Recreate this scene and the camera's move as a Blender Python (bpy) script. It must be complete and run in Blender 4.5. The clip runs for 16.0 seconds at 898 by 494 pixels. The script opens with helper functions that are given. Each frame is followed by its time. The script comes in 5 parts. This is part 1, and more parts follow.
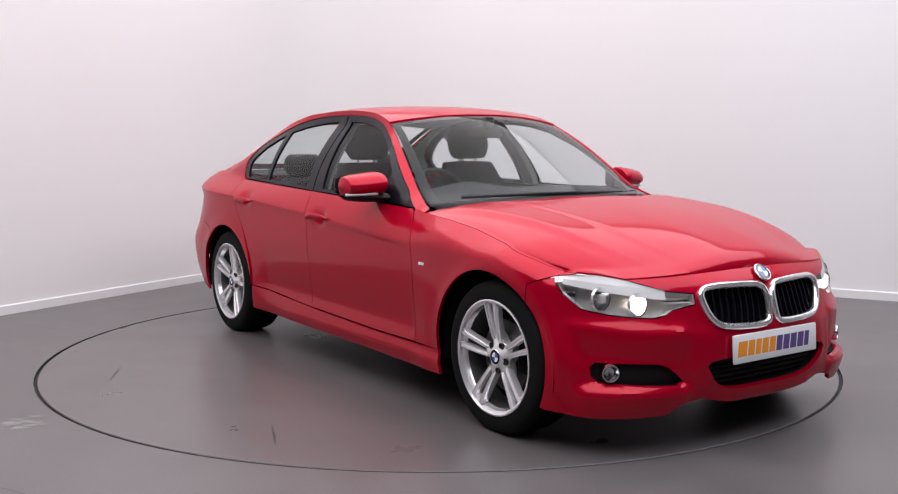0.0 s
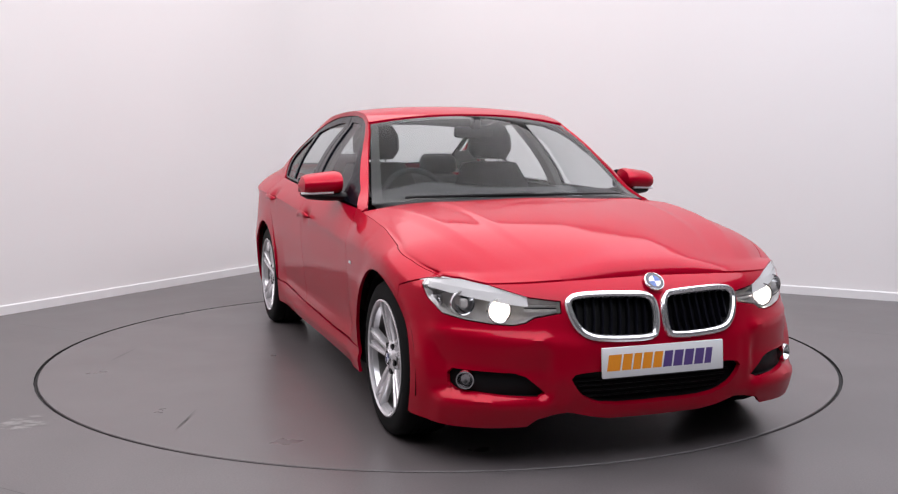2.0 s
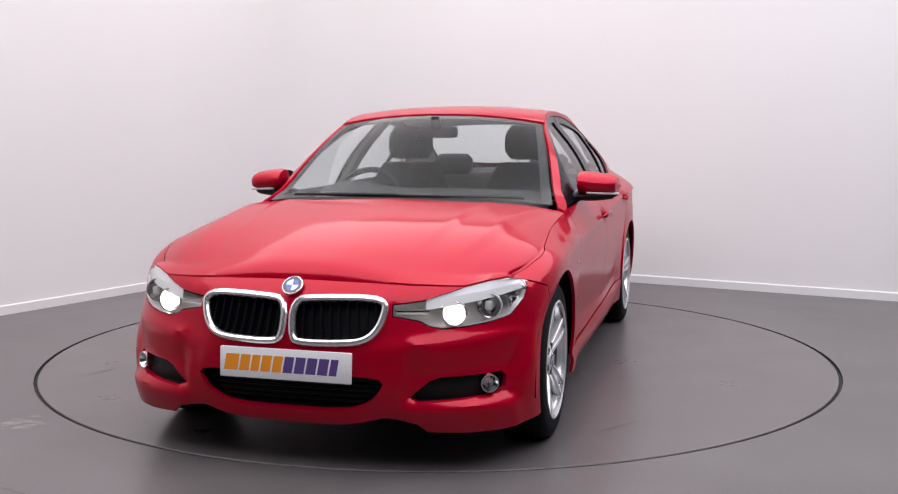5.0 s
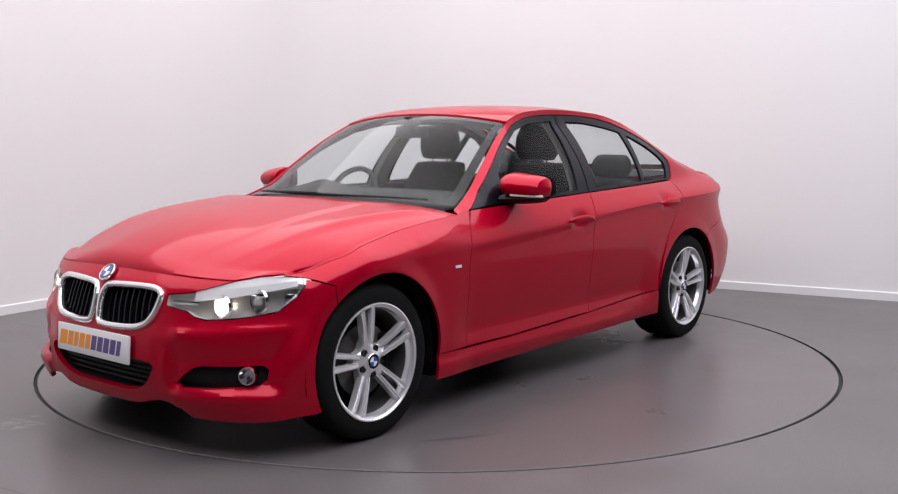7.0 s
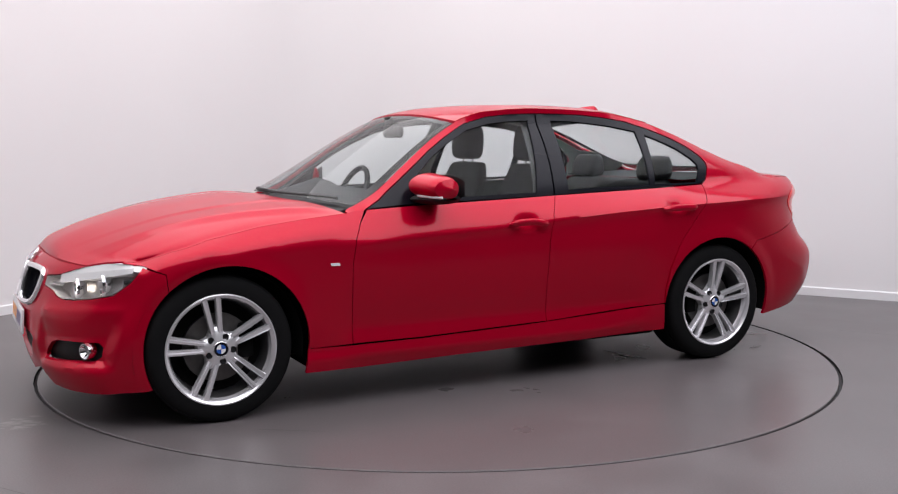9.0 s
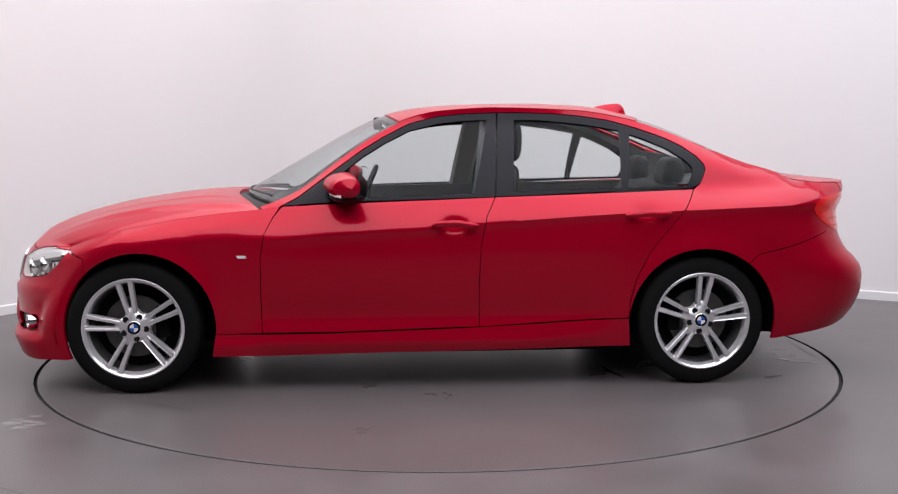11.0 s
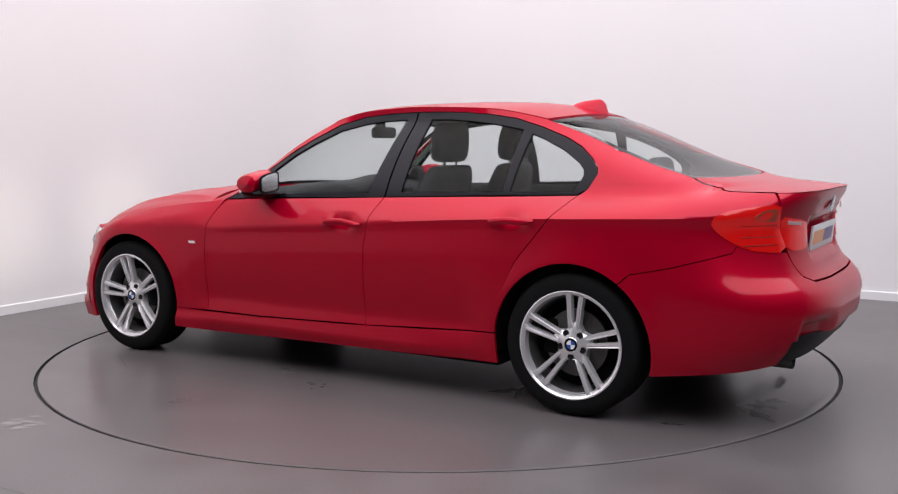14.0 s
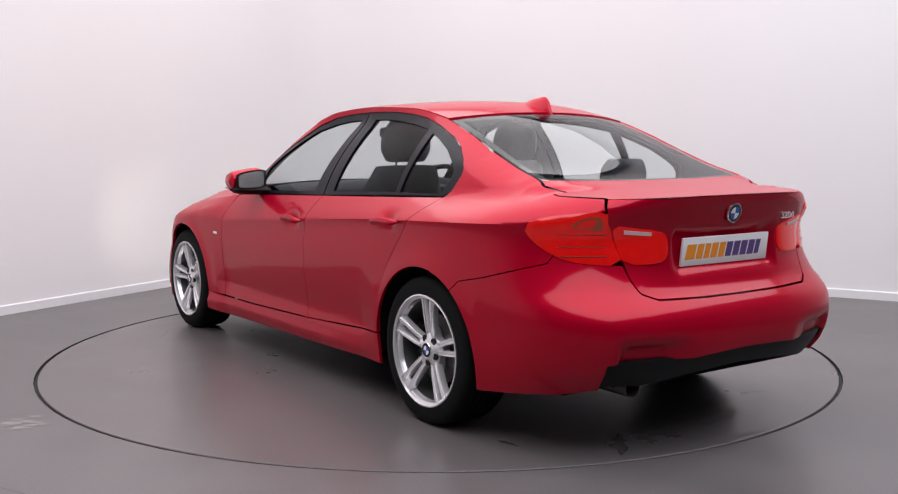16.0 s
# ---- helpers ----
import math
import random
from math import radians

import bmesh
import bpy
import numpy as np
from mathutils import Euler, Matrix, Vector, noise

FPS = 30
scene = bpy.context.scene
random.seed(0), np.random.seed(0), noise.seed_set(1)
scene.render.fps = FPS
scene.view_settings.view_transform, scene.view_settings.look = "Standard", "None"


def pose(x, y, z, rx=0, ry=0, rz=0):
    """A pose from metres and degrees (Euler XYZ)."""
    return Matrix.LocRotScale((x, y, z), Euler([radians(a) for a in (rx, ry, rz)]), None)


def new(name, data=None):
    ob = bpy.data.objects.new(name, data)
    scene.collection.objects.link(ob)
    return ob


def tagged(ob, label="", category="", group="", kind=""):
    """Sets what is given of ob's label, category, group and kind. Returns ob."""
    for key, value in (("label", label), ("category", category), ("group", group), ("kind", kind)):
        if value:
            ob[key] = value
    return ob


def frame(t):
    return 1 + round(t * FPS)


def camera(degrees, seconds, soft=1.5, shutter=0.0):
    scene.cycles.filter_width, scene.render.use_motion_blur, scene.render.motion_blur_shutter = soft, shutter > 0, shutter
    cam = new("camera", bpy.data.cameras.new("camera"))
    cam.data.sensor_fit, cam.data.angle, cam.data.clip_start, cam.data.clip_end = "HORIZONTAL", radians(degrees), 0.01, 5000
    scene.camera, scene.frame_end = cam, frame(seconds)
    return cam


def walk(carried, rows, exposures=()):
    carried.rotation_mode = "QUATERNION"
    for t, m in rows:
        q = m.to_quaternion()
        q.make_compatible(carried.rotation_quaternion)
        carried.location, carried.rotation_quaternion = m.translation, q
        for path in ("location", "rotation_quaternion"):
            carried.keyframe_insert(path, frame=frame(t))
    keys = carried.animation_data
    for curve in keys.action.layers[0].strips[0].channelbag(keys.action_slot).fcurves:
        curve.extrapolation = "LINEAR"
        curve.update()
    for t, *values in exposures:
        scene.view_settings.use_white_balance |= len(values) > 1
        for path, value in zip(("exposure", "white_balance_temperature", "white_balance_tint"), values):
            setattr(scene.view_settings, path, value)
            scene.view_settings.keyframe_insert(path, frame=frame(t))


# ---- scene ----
from mathutils.geometry import delaunay_2d_cdt

# ---- camera ----
cam = camera(48.65, 16.0, soft=1.2)
CAM = pose(0.0, -5.806, 1.222, 90 - 6.047, 0, -0.544)
walk(cam, [(0.0, CAM), (16.0, CAM)], exposures=[(0.0, 0.0), (16.0, 0.0)])

# ---- light ----
world = bpy.data.worlds.new("world")
scene.world = world
world.use_nodes = True
world.node_tree.nodes["Background"].inputs[0].default_value = (0.9, 0.95, 1.0, 1)
world.node_tree.nodes["Background"].inputs[1].default_value = 0.05


def area_lamp(x, y, z, sx, sy, power, colour, turn=0, tilt=0):
    data = bpy.data.lights.new("ceiling_lamp", "AREA")
    data.shape, data.size, data.size_y, data.energy, data.color = "RECTANGLE", sx, sy, power, colour
    ob = new("ceiling_lamp", data)
    ob.matrix_world = pose(x, y, z, tilt, 0, turn)
    return ob


ROOM = 30.2     # degrees by which the room stands turned
WARM, COOL = (0.985, 0.935, 0.965), (0.93, 0.925, 1.0)
# the ceiling is one wide stretched light, warmer over one wall and cooler over the other
area_lamp(-1.80, -0.40, 3.86, 4.6, 8.6, 325, WARM, -ROOM)
area_lamp(2.17, -2.71, 3.86, 4.6, 8.6, 358, COOL, -ROOM)


# ---- materials ----
def material(name, colour, rough=0.5, metal=0.0, coat=0.0, spec=0.5, vary=0.0, scale=8.0, bump=0.0, bump_scale=60.0, emit=0.0, emit_colour=None, second=None, rough_vary=0.0):
    m = bpy.data.materials.new(name)
    m.use_nodes = True
    nt = m.node_tree
    b = nt.nodes["Principled BSDF"]
    b.inputs["Base Color"].default_value = (*colour, 1)
    b.inputs["Roughness"].default_value = rough
    b.inputs["Metallic"].default_value = metal
    b.inputs["Coat Weight"].default_value = coat
    b.inputs["Coat Roughness"].default_value = 0.09
    b.inputs["Specular IOR Level"].default_value = spec
    if emit:
        b.inputs["Emission Color"].default_value = (*(emit_colour or colour), 1)
        b.inputs["Emission Strength"].default_value = emit
    tc = nt.nodes.new("ShaderNodeTexCoord")
    if vary or rough_vary:
        n1 = nt.nodes.new("ShaderNodeTexNoise")
        n1.inputs["Scale"].default_value = scale
        n1.inputs["Detail"].default_value = 6
        nt.links.new(tc.outputs["Object"], n1.inputs["Vector"])
        if vary:
            r = nt.nodes.new("ShaderNodeValToRGB")
            dark = second or tuple(c * (1 - vary) for c in colour)
            r.color_ramp.elements[0].position, r.color_ramp.elements[1].position = 0.25, 0.78
            r.color_ramp.elements[0].color = (*dark, 1)
            r.color_ramp.elements[1].color = (*colour, 1)
            nt.links.new(n1.outputs["Fac"], r.inputs["Fac"])
            nt.links.new(r.outputs["Color"], b.inputs["Base Color"])
        if rough_vary:
            mr = nt.nodes.new("ShaderNodeMapRange")
            mr.inputs["From Min"].default_value, mr.inputs["From Max"].default_value = 0.3, 0.7
            mr.inputs["To Min"].default_value, mr.inputs["To Max"].default_value = rough - rough_vary, rough + rough_vary
            nt.links.new(n1.outputs["Fac"], mr.inputs["Value"])
            nt.links.new(mr.outputs["Result"], b.inputs["Roughness"])
    if bump:
        n2 = nt.nodes.new("ShaderNodeTexNoise")
        n2.inputs["Scale"].default_value = bump_scale
        n2.inputs["Detail"].default_value = 4
        nt.links.new(tc.outputs["Object"], n2.inputs["Vector"])
        bp = nt.nodes.new("ShaderNodeBump")
        bp.inputs["Strength"].default_value = bump
        bp.inputs["Distance"].default_value = 0.004
        nt.links.new(n2.outputs["Fac"], bp.inputs["Height"])
        nt.links.new(bp.outputs["Normal"], b.inputs["Normal"])
    return m


def glass(name, tint, rough=0.0):
    """Thin tinted glazing: what lies behind shows through, darkened, under a mirror film that grows at grazing angles."""
    m = bpy.data.materials.new(name)
    m.use_nodes = True
    nt = m.node_tree
    nt.nodes.remove(nt.nodes["Principled BSDF"])
    out = nt.nodes["Material Output"]
    tr = nt.nodes.new("ShaderNodeBsdfTransparent")
    tr.inputs["Color"].default_value = (*tint, 1)
    gl = nt.nodes.new("ShaderNodeBsdfGlossy")
    gl.inputs["Roughness"].default_value = rough
    lw = nt.nodes.new("ShaderNodeLayerWeight")
    lw.inputs["Blend"].default_value = 0.5
    pw = nt.nodes.new("ShaderNodeMath")
    pw.operation = "POWER"
    pw.inputs[1].default_value = 5.0
    fr = nt.nodes.new("ShaderNodeMath")
    fr.operation = "MULTIPLY_ADD"
    fr.inputs[1].default_value, fr.inputs[2].default_value = 0.8, 0.015
    nt.links.new(lw.outputs["Facing"], pw.inputs[0])
    nt.links.new(pw.outputs[0], fr.inputs[0])
    mx = nt.nodes.new("ShaderNodeMixShader")
    nt.links.new(fr.outputs[0], mx.inputs["Fac"])
    nt.links.new(tr.outputs["BSDF"], mx.inputs[1])
    nt.links.new(gl.outputs["BSDF"], mx.inputs[2])
    nt.links.new(mx.outputs["Shader"], out.inputs["Surface"])
    return m


WALL = material("white_wall_paint", (0.80, 0.785, 0.79), 0.55, vary=0.03, scale=0.7, bump=0.05, bump_scale=180)
TRIM = material("white_gloss_paint", (0.80, 0.80, 0.81), 0.3, vary=0.05, scale=5)
CEIL = material("ceiling_paint", (0.7, 0.7, 0.7), 0.8, vary=0.04, scale=1.0)


def worn_floor(name, colour, rough, blotch, seed):
    """Coated floor: broad faded patches, smaller stains, fine speckle, uneven gloss."""
    m = bpy.data.materials.new(name)
    m.use_nodes = True
    nt = m.node_tree
    b = nt.nodes["Principled BSDF"]
    b.inputs["Specular IOR Level"].default_value = 0.4
    tc = nt.nodes.new("ShaderNodeTexCoord")
    mp = nt.nodes.new("ShaderNodeMapping")
    mp.inputs["Location"].default_value = (seed, seed * 0.7, 0)
    nt.links.new(tc.outputs["Object"], mp.inputs["Vector"])
    last = None
    for scale, detail, lo, hi, depth in ((0.55, 3, 0.30, 0.66, blotch), (2.6, 5, 0.28, 0.72, blotch), (140.0, 2, 0.3, 0.7, 0.16)):
        n = nt.nodes.new("ShaderNodeTexNoise")
        n.inputs["Scale"].default_value, n.inputs["Detail"].default_value = scale, detail
        n.inputs["Roughness"].default_value = 0.5
        nt.links.new(mp.outputs["Vector"], n.inputs["Vector"])
        r = nt.nodes.new("ShaderNodeMapRange")
        r.inputs["From Min"].default_value, r.inputs["From Max"].default_value = lo, hi
        r.inputs["To Min"].default_value, r.inputs["To Max"].default_value = 1 - depth, 1 + depth * 0.5
        nt.links.new(n.outputs["Fac"], r.inputs["Value"])
        if last is None:
            last = r.outputs["Result"]
            continue
        mu = nt.nodes.new("ShaderNodeMath")
        mu.operation = "MULTIPLY"
        nt.links.new(last, mu.inputs[0])
        nt.links.new(r.outputs["Result"], mu.inputs[1])
        last = mu.outputs[0]
        if scale < 10:
            g = nt.nodes.new("ShaderNodeMapRange")
            g.inputs["From Min"].default_value, g.inputs["From Max"].default_value = 0.3, 0.7
            g.inputs["To Min"].default_value, g.inputs["To Max"].default_value = rough - 0.03, rough + 0.03
            nt.links.new(n.outputs["Fac"], g.inputs["Value"])
            nt.links.new(g.outputs["Result"], b.inputs["Roughness"])
    mx = nt.nodes.new("ShaderNodeMix")
    mx.data_type, mx.blend_type = "RGBA", "MULTIPLY"
    mx.inputs["Factor"].default_value = 1.0
    mx.inputs["A"].default_value = (*colour, 1)
    nt.links.new(last, mx.inputs["B"])
    nt.links.new(mx.outputs["Result"], b.inputs["Base Color"])
    return m


FLOOR = worn_floor("grey_resin_floor", (0.122, 0.111, 0.113), 0.34, 0.17, 2.3)
DISC = worn_floor("grey_turntable_vinyl", (0.120, 0.107, 0.109), 0.30, 0.06, 7.1)
GAP = material("black_rubber_joint", (0.012, 0.012, 0.013), 0.7, vary=0.2, scale=20)
PAINT = material("red_metallic_paint", (0.43, 0.001, 0.020), 0.34, metal=0.32, coat=0.56, spec=0.0, vary=0.04, scale=3.0)
BLACK = material("black_plastic", (0.006, 0.006, 0.007), 0.5, spec=0.25, vary=0.2, scale=30)
GLOSSBLACK = material("satin_black_trim", (0.006, 0.006, 0.010), 0.25, spec=0.18)
DARK = material("dark_underbody", (0.006, 0.006, 0.006), 0.9, spec=0.1, vary=0.3, scale=9)
RUBBER = material("tyre_rubber", (0.007, 0.007, 0.0075), 0.75, spec=0.12, vary=0.25, scale=25, bump=0.1, bump_scale=200)
ALLOY = material("silver_alloy", (0.88, 0.87, 0.89), 0.22, metal=0.64, vary=0.06, scale=12)
BARREL = material("dark_grey_rim_barrel", (0.10, 0.098, 0.098), 0.45, metal=0.5, vary=0.3, scale=20)
STEEL = material("brake_steel", (0.15, 0.145, 0.14), 0.4, metal=0.9, vary=0.3, scale=30)
CHROME = material("chrome", (0.90, 0.90, 0.92), 0.16, metal=0.85)
SEAT = material("black_leather", (0.013, 0.014, 0.017), 0.55, spec=0.25, vary=0.2, scale=14)
DASH = material("dark_grey_soft_plastic", (0.018, 0.019, 0.022), 0.65, spec=0.25, vary=0.1, scale=30)
LINING = material("grey_roof_lining", (0.22, 0.22, 0.22), 0.9, vary=0.1, scale=30)
PLATE = material("white_plate", (0.80, 0.80, 0.82), 0.25, vary=0.03, scale=10)
ORANGE = material("orange_print", (0.85, 0.30, 0.02), 0.4)
PURPLE = material("purple_print", (0.10, 0.06, 0.22), 0.4)
BLUE = material("blue_enamel", (0.02, 0.10, 0.42), 0.2, coat=1.0)
WHITE = material("white_enamel", (0.8, 0.8, 0.82), 0.2, coat=1.0)
REDLENS = material("red_lamp_lens", (0.52, 0.004, 0.006), 0.15, coat=0.35, vary=0.3, scale=18, emit=0.20, emit_colour=(1.0, 0.012, 0.006))
LAMPBAR = material("deep_red_lamp_rib", (0.16, 0.003, 0.003), 0.4, spec=0.2)
DEEPLENS = material("amber_red_lamp_lens", (0.46, 0.055, 0.012), 0.12, coat=1.0, vary=0.25, scale=18)
CLEARBAR = material("clear_reverse_lens", (0.75, 0.6, 0.6), 0.15, coat=1.0)
BROW = material("white_reflection_brow", (0.85, 0.85, 0.86), 0.35)
REFLECTOR = material("lamp_reflector", (0.72, 0.72, 0.74), 0.12, metal=1.0)
LAMPGREY = material("lamp_housing_grey", (0.72, 0.70, 0.69), 0.30, metal=0.3)
BEAM = material("lit_headlamp_filament", (1, 1, 1), 0.3, emit=5500.0, emit_colour=(1.0, 0.86, 0.74))
SCUFF_SHEEN = material("pale_scuff_and_sheen", (0.26, 0.25, 0.245), 0.5, vary=0.4, scale=30)
STAIN = material("dark_floor_stain", (0.075, 0.069, 0.070), 0.26, vary=0.35, scale=9)
PALE = material("pale_vinyl_sheen", (0.150, 0.138, 0.138), 0.34, vary=0.35, scale=7)
STREAK = material("dark_floor_streak", (0.05, 0.047, 0.047), 0.35, vary=0.3, scale=20)
BULB = material("lit_headlamp_bulb", (1, 1, 1), 0.3, emit=3.5, emit_colour=(1.0, 0.88, 0.76))
GLASS_FRONT = glass("windscreen_glass", (0.86, 0.905, 0.90))
GLASS_SIDE = glass("tinted_side_glass", (0.84, 0.885, 0.885))
LENS = glass("clear_lamp_lens", (0.93, 0.93, 0.93))


# ---- building tools ----
def part(name, bm, mat, parent=None, label="", smooth=True, sharp=35):
    """Links a bmesh as one mesh object, under a thing or a part."""
    me = bpy.data.meshes.new(name)
    bm.to_mesh(me)
    bm.free()
    me.materials.append(mat)
    if smooth:
        me.polygons.foreach_set("use_smooth", [True] * len(me.polygons))
        me.set_sharp_from_angle(angle=radians(sharp))
    ob = new(name, me)
    if parent:
        ob.parent = parent
    if label:
        tagged(ob, label)
    return ob


def box(bm, cx, cy, cz, sx, sy, sz, bevel=0.0, m=None, segments=2):
    r = bmesh.ops.create_cube(bm, size=1.0)
    vs = r["verts"]
    bmesh.ops.scale(bm, vec=(sx, sy, sz), verts=vs)
    if bevel:
        es = list({e for v in vs for e in v.link_edges})
        out = bmesh.ops.bevel(bm, geom=es, offset=bevel, segments=segments, affect="EDGES", profile=0.5)
        vs = list({v for f in out["faces"] for v in f.verts} | {v for v in vs if v.is_valid})
    bmesh.ops.transform(bm, matrix=Matrix.Translation((cx, cy, cz)) @ (m or Matrix()), verts=vs)
    return vs


def lathe(bm, profile, n=64, axis_y=True):
    """Turns (radius, side) points round the y axis."""
    rings = []
    for r, h in profile:
        rings.append([bm.verts.new((r * math.cos(2 * math.pi * i / n), h, r * math.sin(2 * math.pi * i / n))) for i in range(n)])
    for a, b in zip(rings, rings[1:]):
        for i in range(n):
            bm.faces.new((a[i], a[(i + 1) % n], b[(i + 1) % n], b[i]))
    return rings


def tube(bm, points, radius, n=8, closed=False):
    """A round bar along points."""
    pts = [Vector(p) for p in points]
    rings = []
    for i, p in enumerate(pts):
        a = pts[i - 1] if i or closed else p
        b = pts[(i + 1) % len(pts)] if i < len(pts) - 1 or closed else p
        d = (b - a).normalized()
        u = d.orthogonal().normalized() if not rings else (u - d * u.dot(d)).normalized()
        w = d.cross(u)
        rings.append([bm.verts.new(p + radius * (math.cos(2 * math.pi * k / n) * u + math.sin(2 * math.pi * k / n) * w)) for k in range(n)])
    pairs = list(zip(rings, rings[1:])) + ([(rings[-1], rings[0])] if closed else [])
    for a, b in pairs:
        for k in range(n):
            bm.faces.new((a[k], a[(k + 1) % n], b[(k + 1) % n], b[k]))
    if not closed:
        bm.faces.new(rings[0][::-1])
        bm.faces.new(rings[-1])


def grid(bm, rows):
    """Quads between rows of points."""
    vs = [[bm.verts.new(p) for p in r] for r in rows]
    for a, b in zip(vs, vs[1:]):
        for i in range(len(a) - 1):
            bm.faces.new((a[i], a[i + 1], b[i + 1], b[i]))
    return vs


def mirrored(bm):
    """A copy of bm on the car's other side."""
    out = bm.copy()
    bmesh.ops.scale(out, vec=(1, -1, 1), verts=out.verts)
    bmesh.ops.reverse_faces(out, faces=out.faces)
    return out


# ---- the room ----
CORNER = Vector((-1.185, 4.47, 0))
U = Vector((0.503, 0.864, 0))      # along one wall, towards the corner
V = Vector((0.864, -0.503, 0))     # along the other, away from it
LONG, HIGH, COVE = 15.0, 3.9, 0.7


def wall_line(inset=0.0):
    """The walls' foot: along one wall, round the coved corner, along the other."""
    c = CORNER - U * inset + V * inset
    r = COVE - inset
    mid = c - U * r + V * r
    pts = [c - U * LONG]
    for i in range(13):
        a = math.pi / 2 * i / 12
        pts.append(mid - V * r * math.cos(a) + U * r * math.sin(a))
    pts.append(c + V * LONG)
    return pts


def room():
    bm = bmesh.new()
    inner, outer = wall_line(), wall_line(-0.15)
    for a, b in ((inner, outer),):
        grid(bm, [[p for p in b], [p + Vector((0, 0, HIGH)) for p in b], [p + Vector((0, 0, HIGH)) for p in a], a])
    tagged(part("wall_north", bm, WALL), "smooth white studio wall with a coved corner", "wall", kind="structure")
    far = CORNER - U * LONG + V * LONG
    bm = bmesh.new()
    for a, b in ((CORNER - U * LONG, far), (CORNER + V * LONG, far)):
        d = (b - a).normalized().cross(Vector((0, 0, 1))) * 0.15
        d = -d if d.dot(CORNER - a) > 0 else d
        a, b = a - (b - a).normalized() * 0.2, b + (b - a).normalized() * 0.2
        vs = [bm.verts.new(p + Vector((0, 0, h))) for h in (0, HIGH) for p in (a, b, b + d, a + d)]
        for f in ((0, 1, 5, 4), (1, 2, 6, 5), (2, 3, 7, 6), (3, 0, 4, 7), (4, 5, 6, 7)):
            bm.faces.new([vs[i] for i in f])
    tagged(part("wall_south", bm, DARKWALL, smooth=False), "plain grey walls closing the studio", "wall", kind="structure")
    bm = bmesh.new()
    rows = [[p + Vector((0, 0, z)) for p in wall_line(i)] for i, z in ((0.004, 0.0), (0.018, 0.0), (0.018, 0.062), (0.012, 0.070), (0.004, 0.070))]
    grid(bm, rows)
    tagged(part("baseboard", bm, TRIM), "white painted skirting board along the studio wall", "skirting", kind="structure")
    bm = bmesh.new()
    a, b, c, d = CORNER + (U - V) * 0.3, CORNER + (V * (LONG + 0.3) + U * 0.3), far + (V - U) * 0.3, CORNER - U * (LONG + 0.3) - V * 0.3
    n = 96
    hole = [bm.verts.new((RING * math.cos(2 * math.pi * i / n), RING * math.sin(2 * math.pi * i / n), 0)) for i in range(n)]
    rim = []
    for i in range(n):
        # out to the square border
        dr = Vector((math.cos(2 * math.pi * i / n), math.sin(2 * math.pi * i / n), 0))
        rim.append(bm.verts.new(dr * 18))
    for i in range(n):
        bm.faces.new((hole[i], rim[i], rim[(i + 1) % n], hole[(i + 1) % n]))
    floor = tagged(part("floor", bm, FLOOR, smooth=False), "worn grey resin studio floor with scuffs", "floor", kind="structure")
    for x, y, l in ((1.93, -1.95, 4.0), (-1.60, -2.35, 2.4), (-2.10, 0.40, -0.9), (2.6, 0.55, 3.0)):
        bm = bmesh.new()
        a, b, n = Vector((x, y, 0.0007)), Vector((x, y, 0.0007)) + V * l, U * 0.0022
        bm.faces.new([bm.verts.new(p) for p in (a - n, b - n, b + n, a + n)])
        part("floor_seam", bm, STREAK, floor)
    rnd = random.Random(4)
    for k in range(26):
        bm = bmesh.new()
        c = Vector((-1.83 + rnd.gauss(0, 0.05), -1.55 + rnd.gauss(0, 0.045), 0.0006 + 0.00002 * k))
        r = rnd.uniform(0.006, 0.03)
        a0 = rnd.uniform(0, 3)
        bm.faces.new([bm.verts.new(c + Vector((r * 1.6 * math.cos(a) * rnd.uniform(0.5, 1.2), r * 0.5 * math.sin(a) * rnd.uniform(0.5, 1.2), 0))) for a in np.linspace(0, 2 * math.pi, 11, endpoint=False)])
        part("floor_scuff", bm, SCUFF_SHEEN, floor)
    bm = bmesh.new()
    low = [bm.verts.new(p + Vector((0, 0, HIGH))) for p in (a, b, c, d)]
    high = [bm.verts.new(p + Vector((0, 0, HIGH + 0.15))) for p in (a, b, c, d)]
    bm.faces.new(low)
    bm.faces.new(high[::-1])
    tagged(part("ceiling", bm, CEIL, smooth=False), "plain pale studio ceiling", "ceiling", kind="structure")


RING = 2.230
DARKWALL = material("grey_rear_wall", (0.07, 0.069, 0.070), 0.7, vary=0.1, scale=1.0)


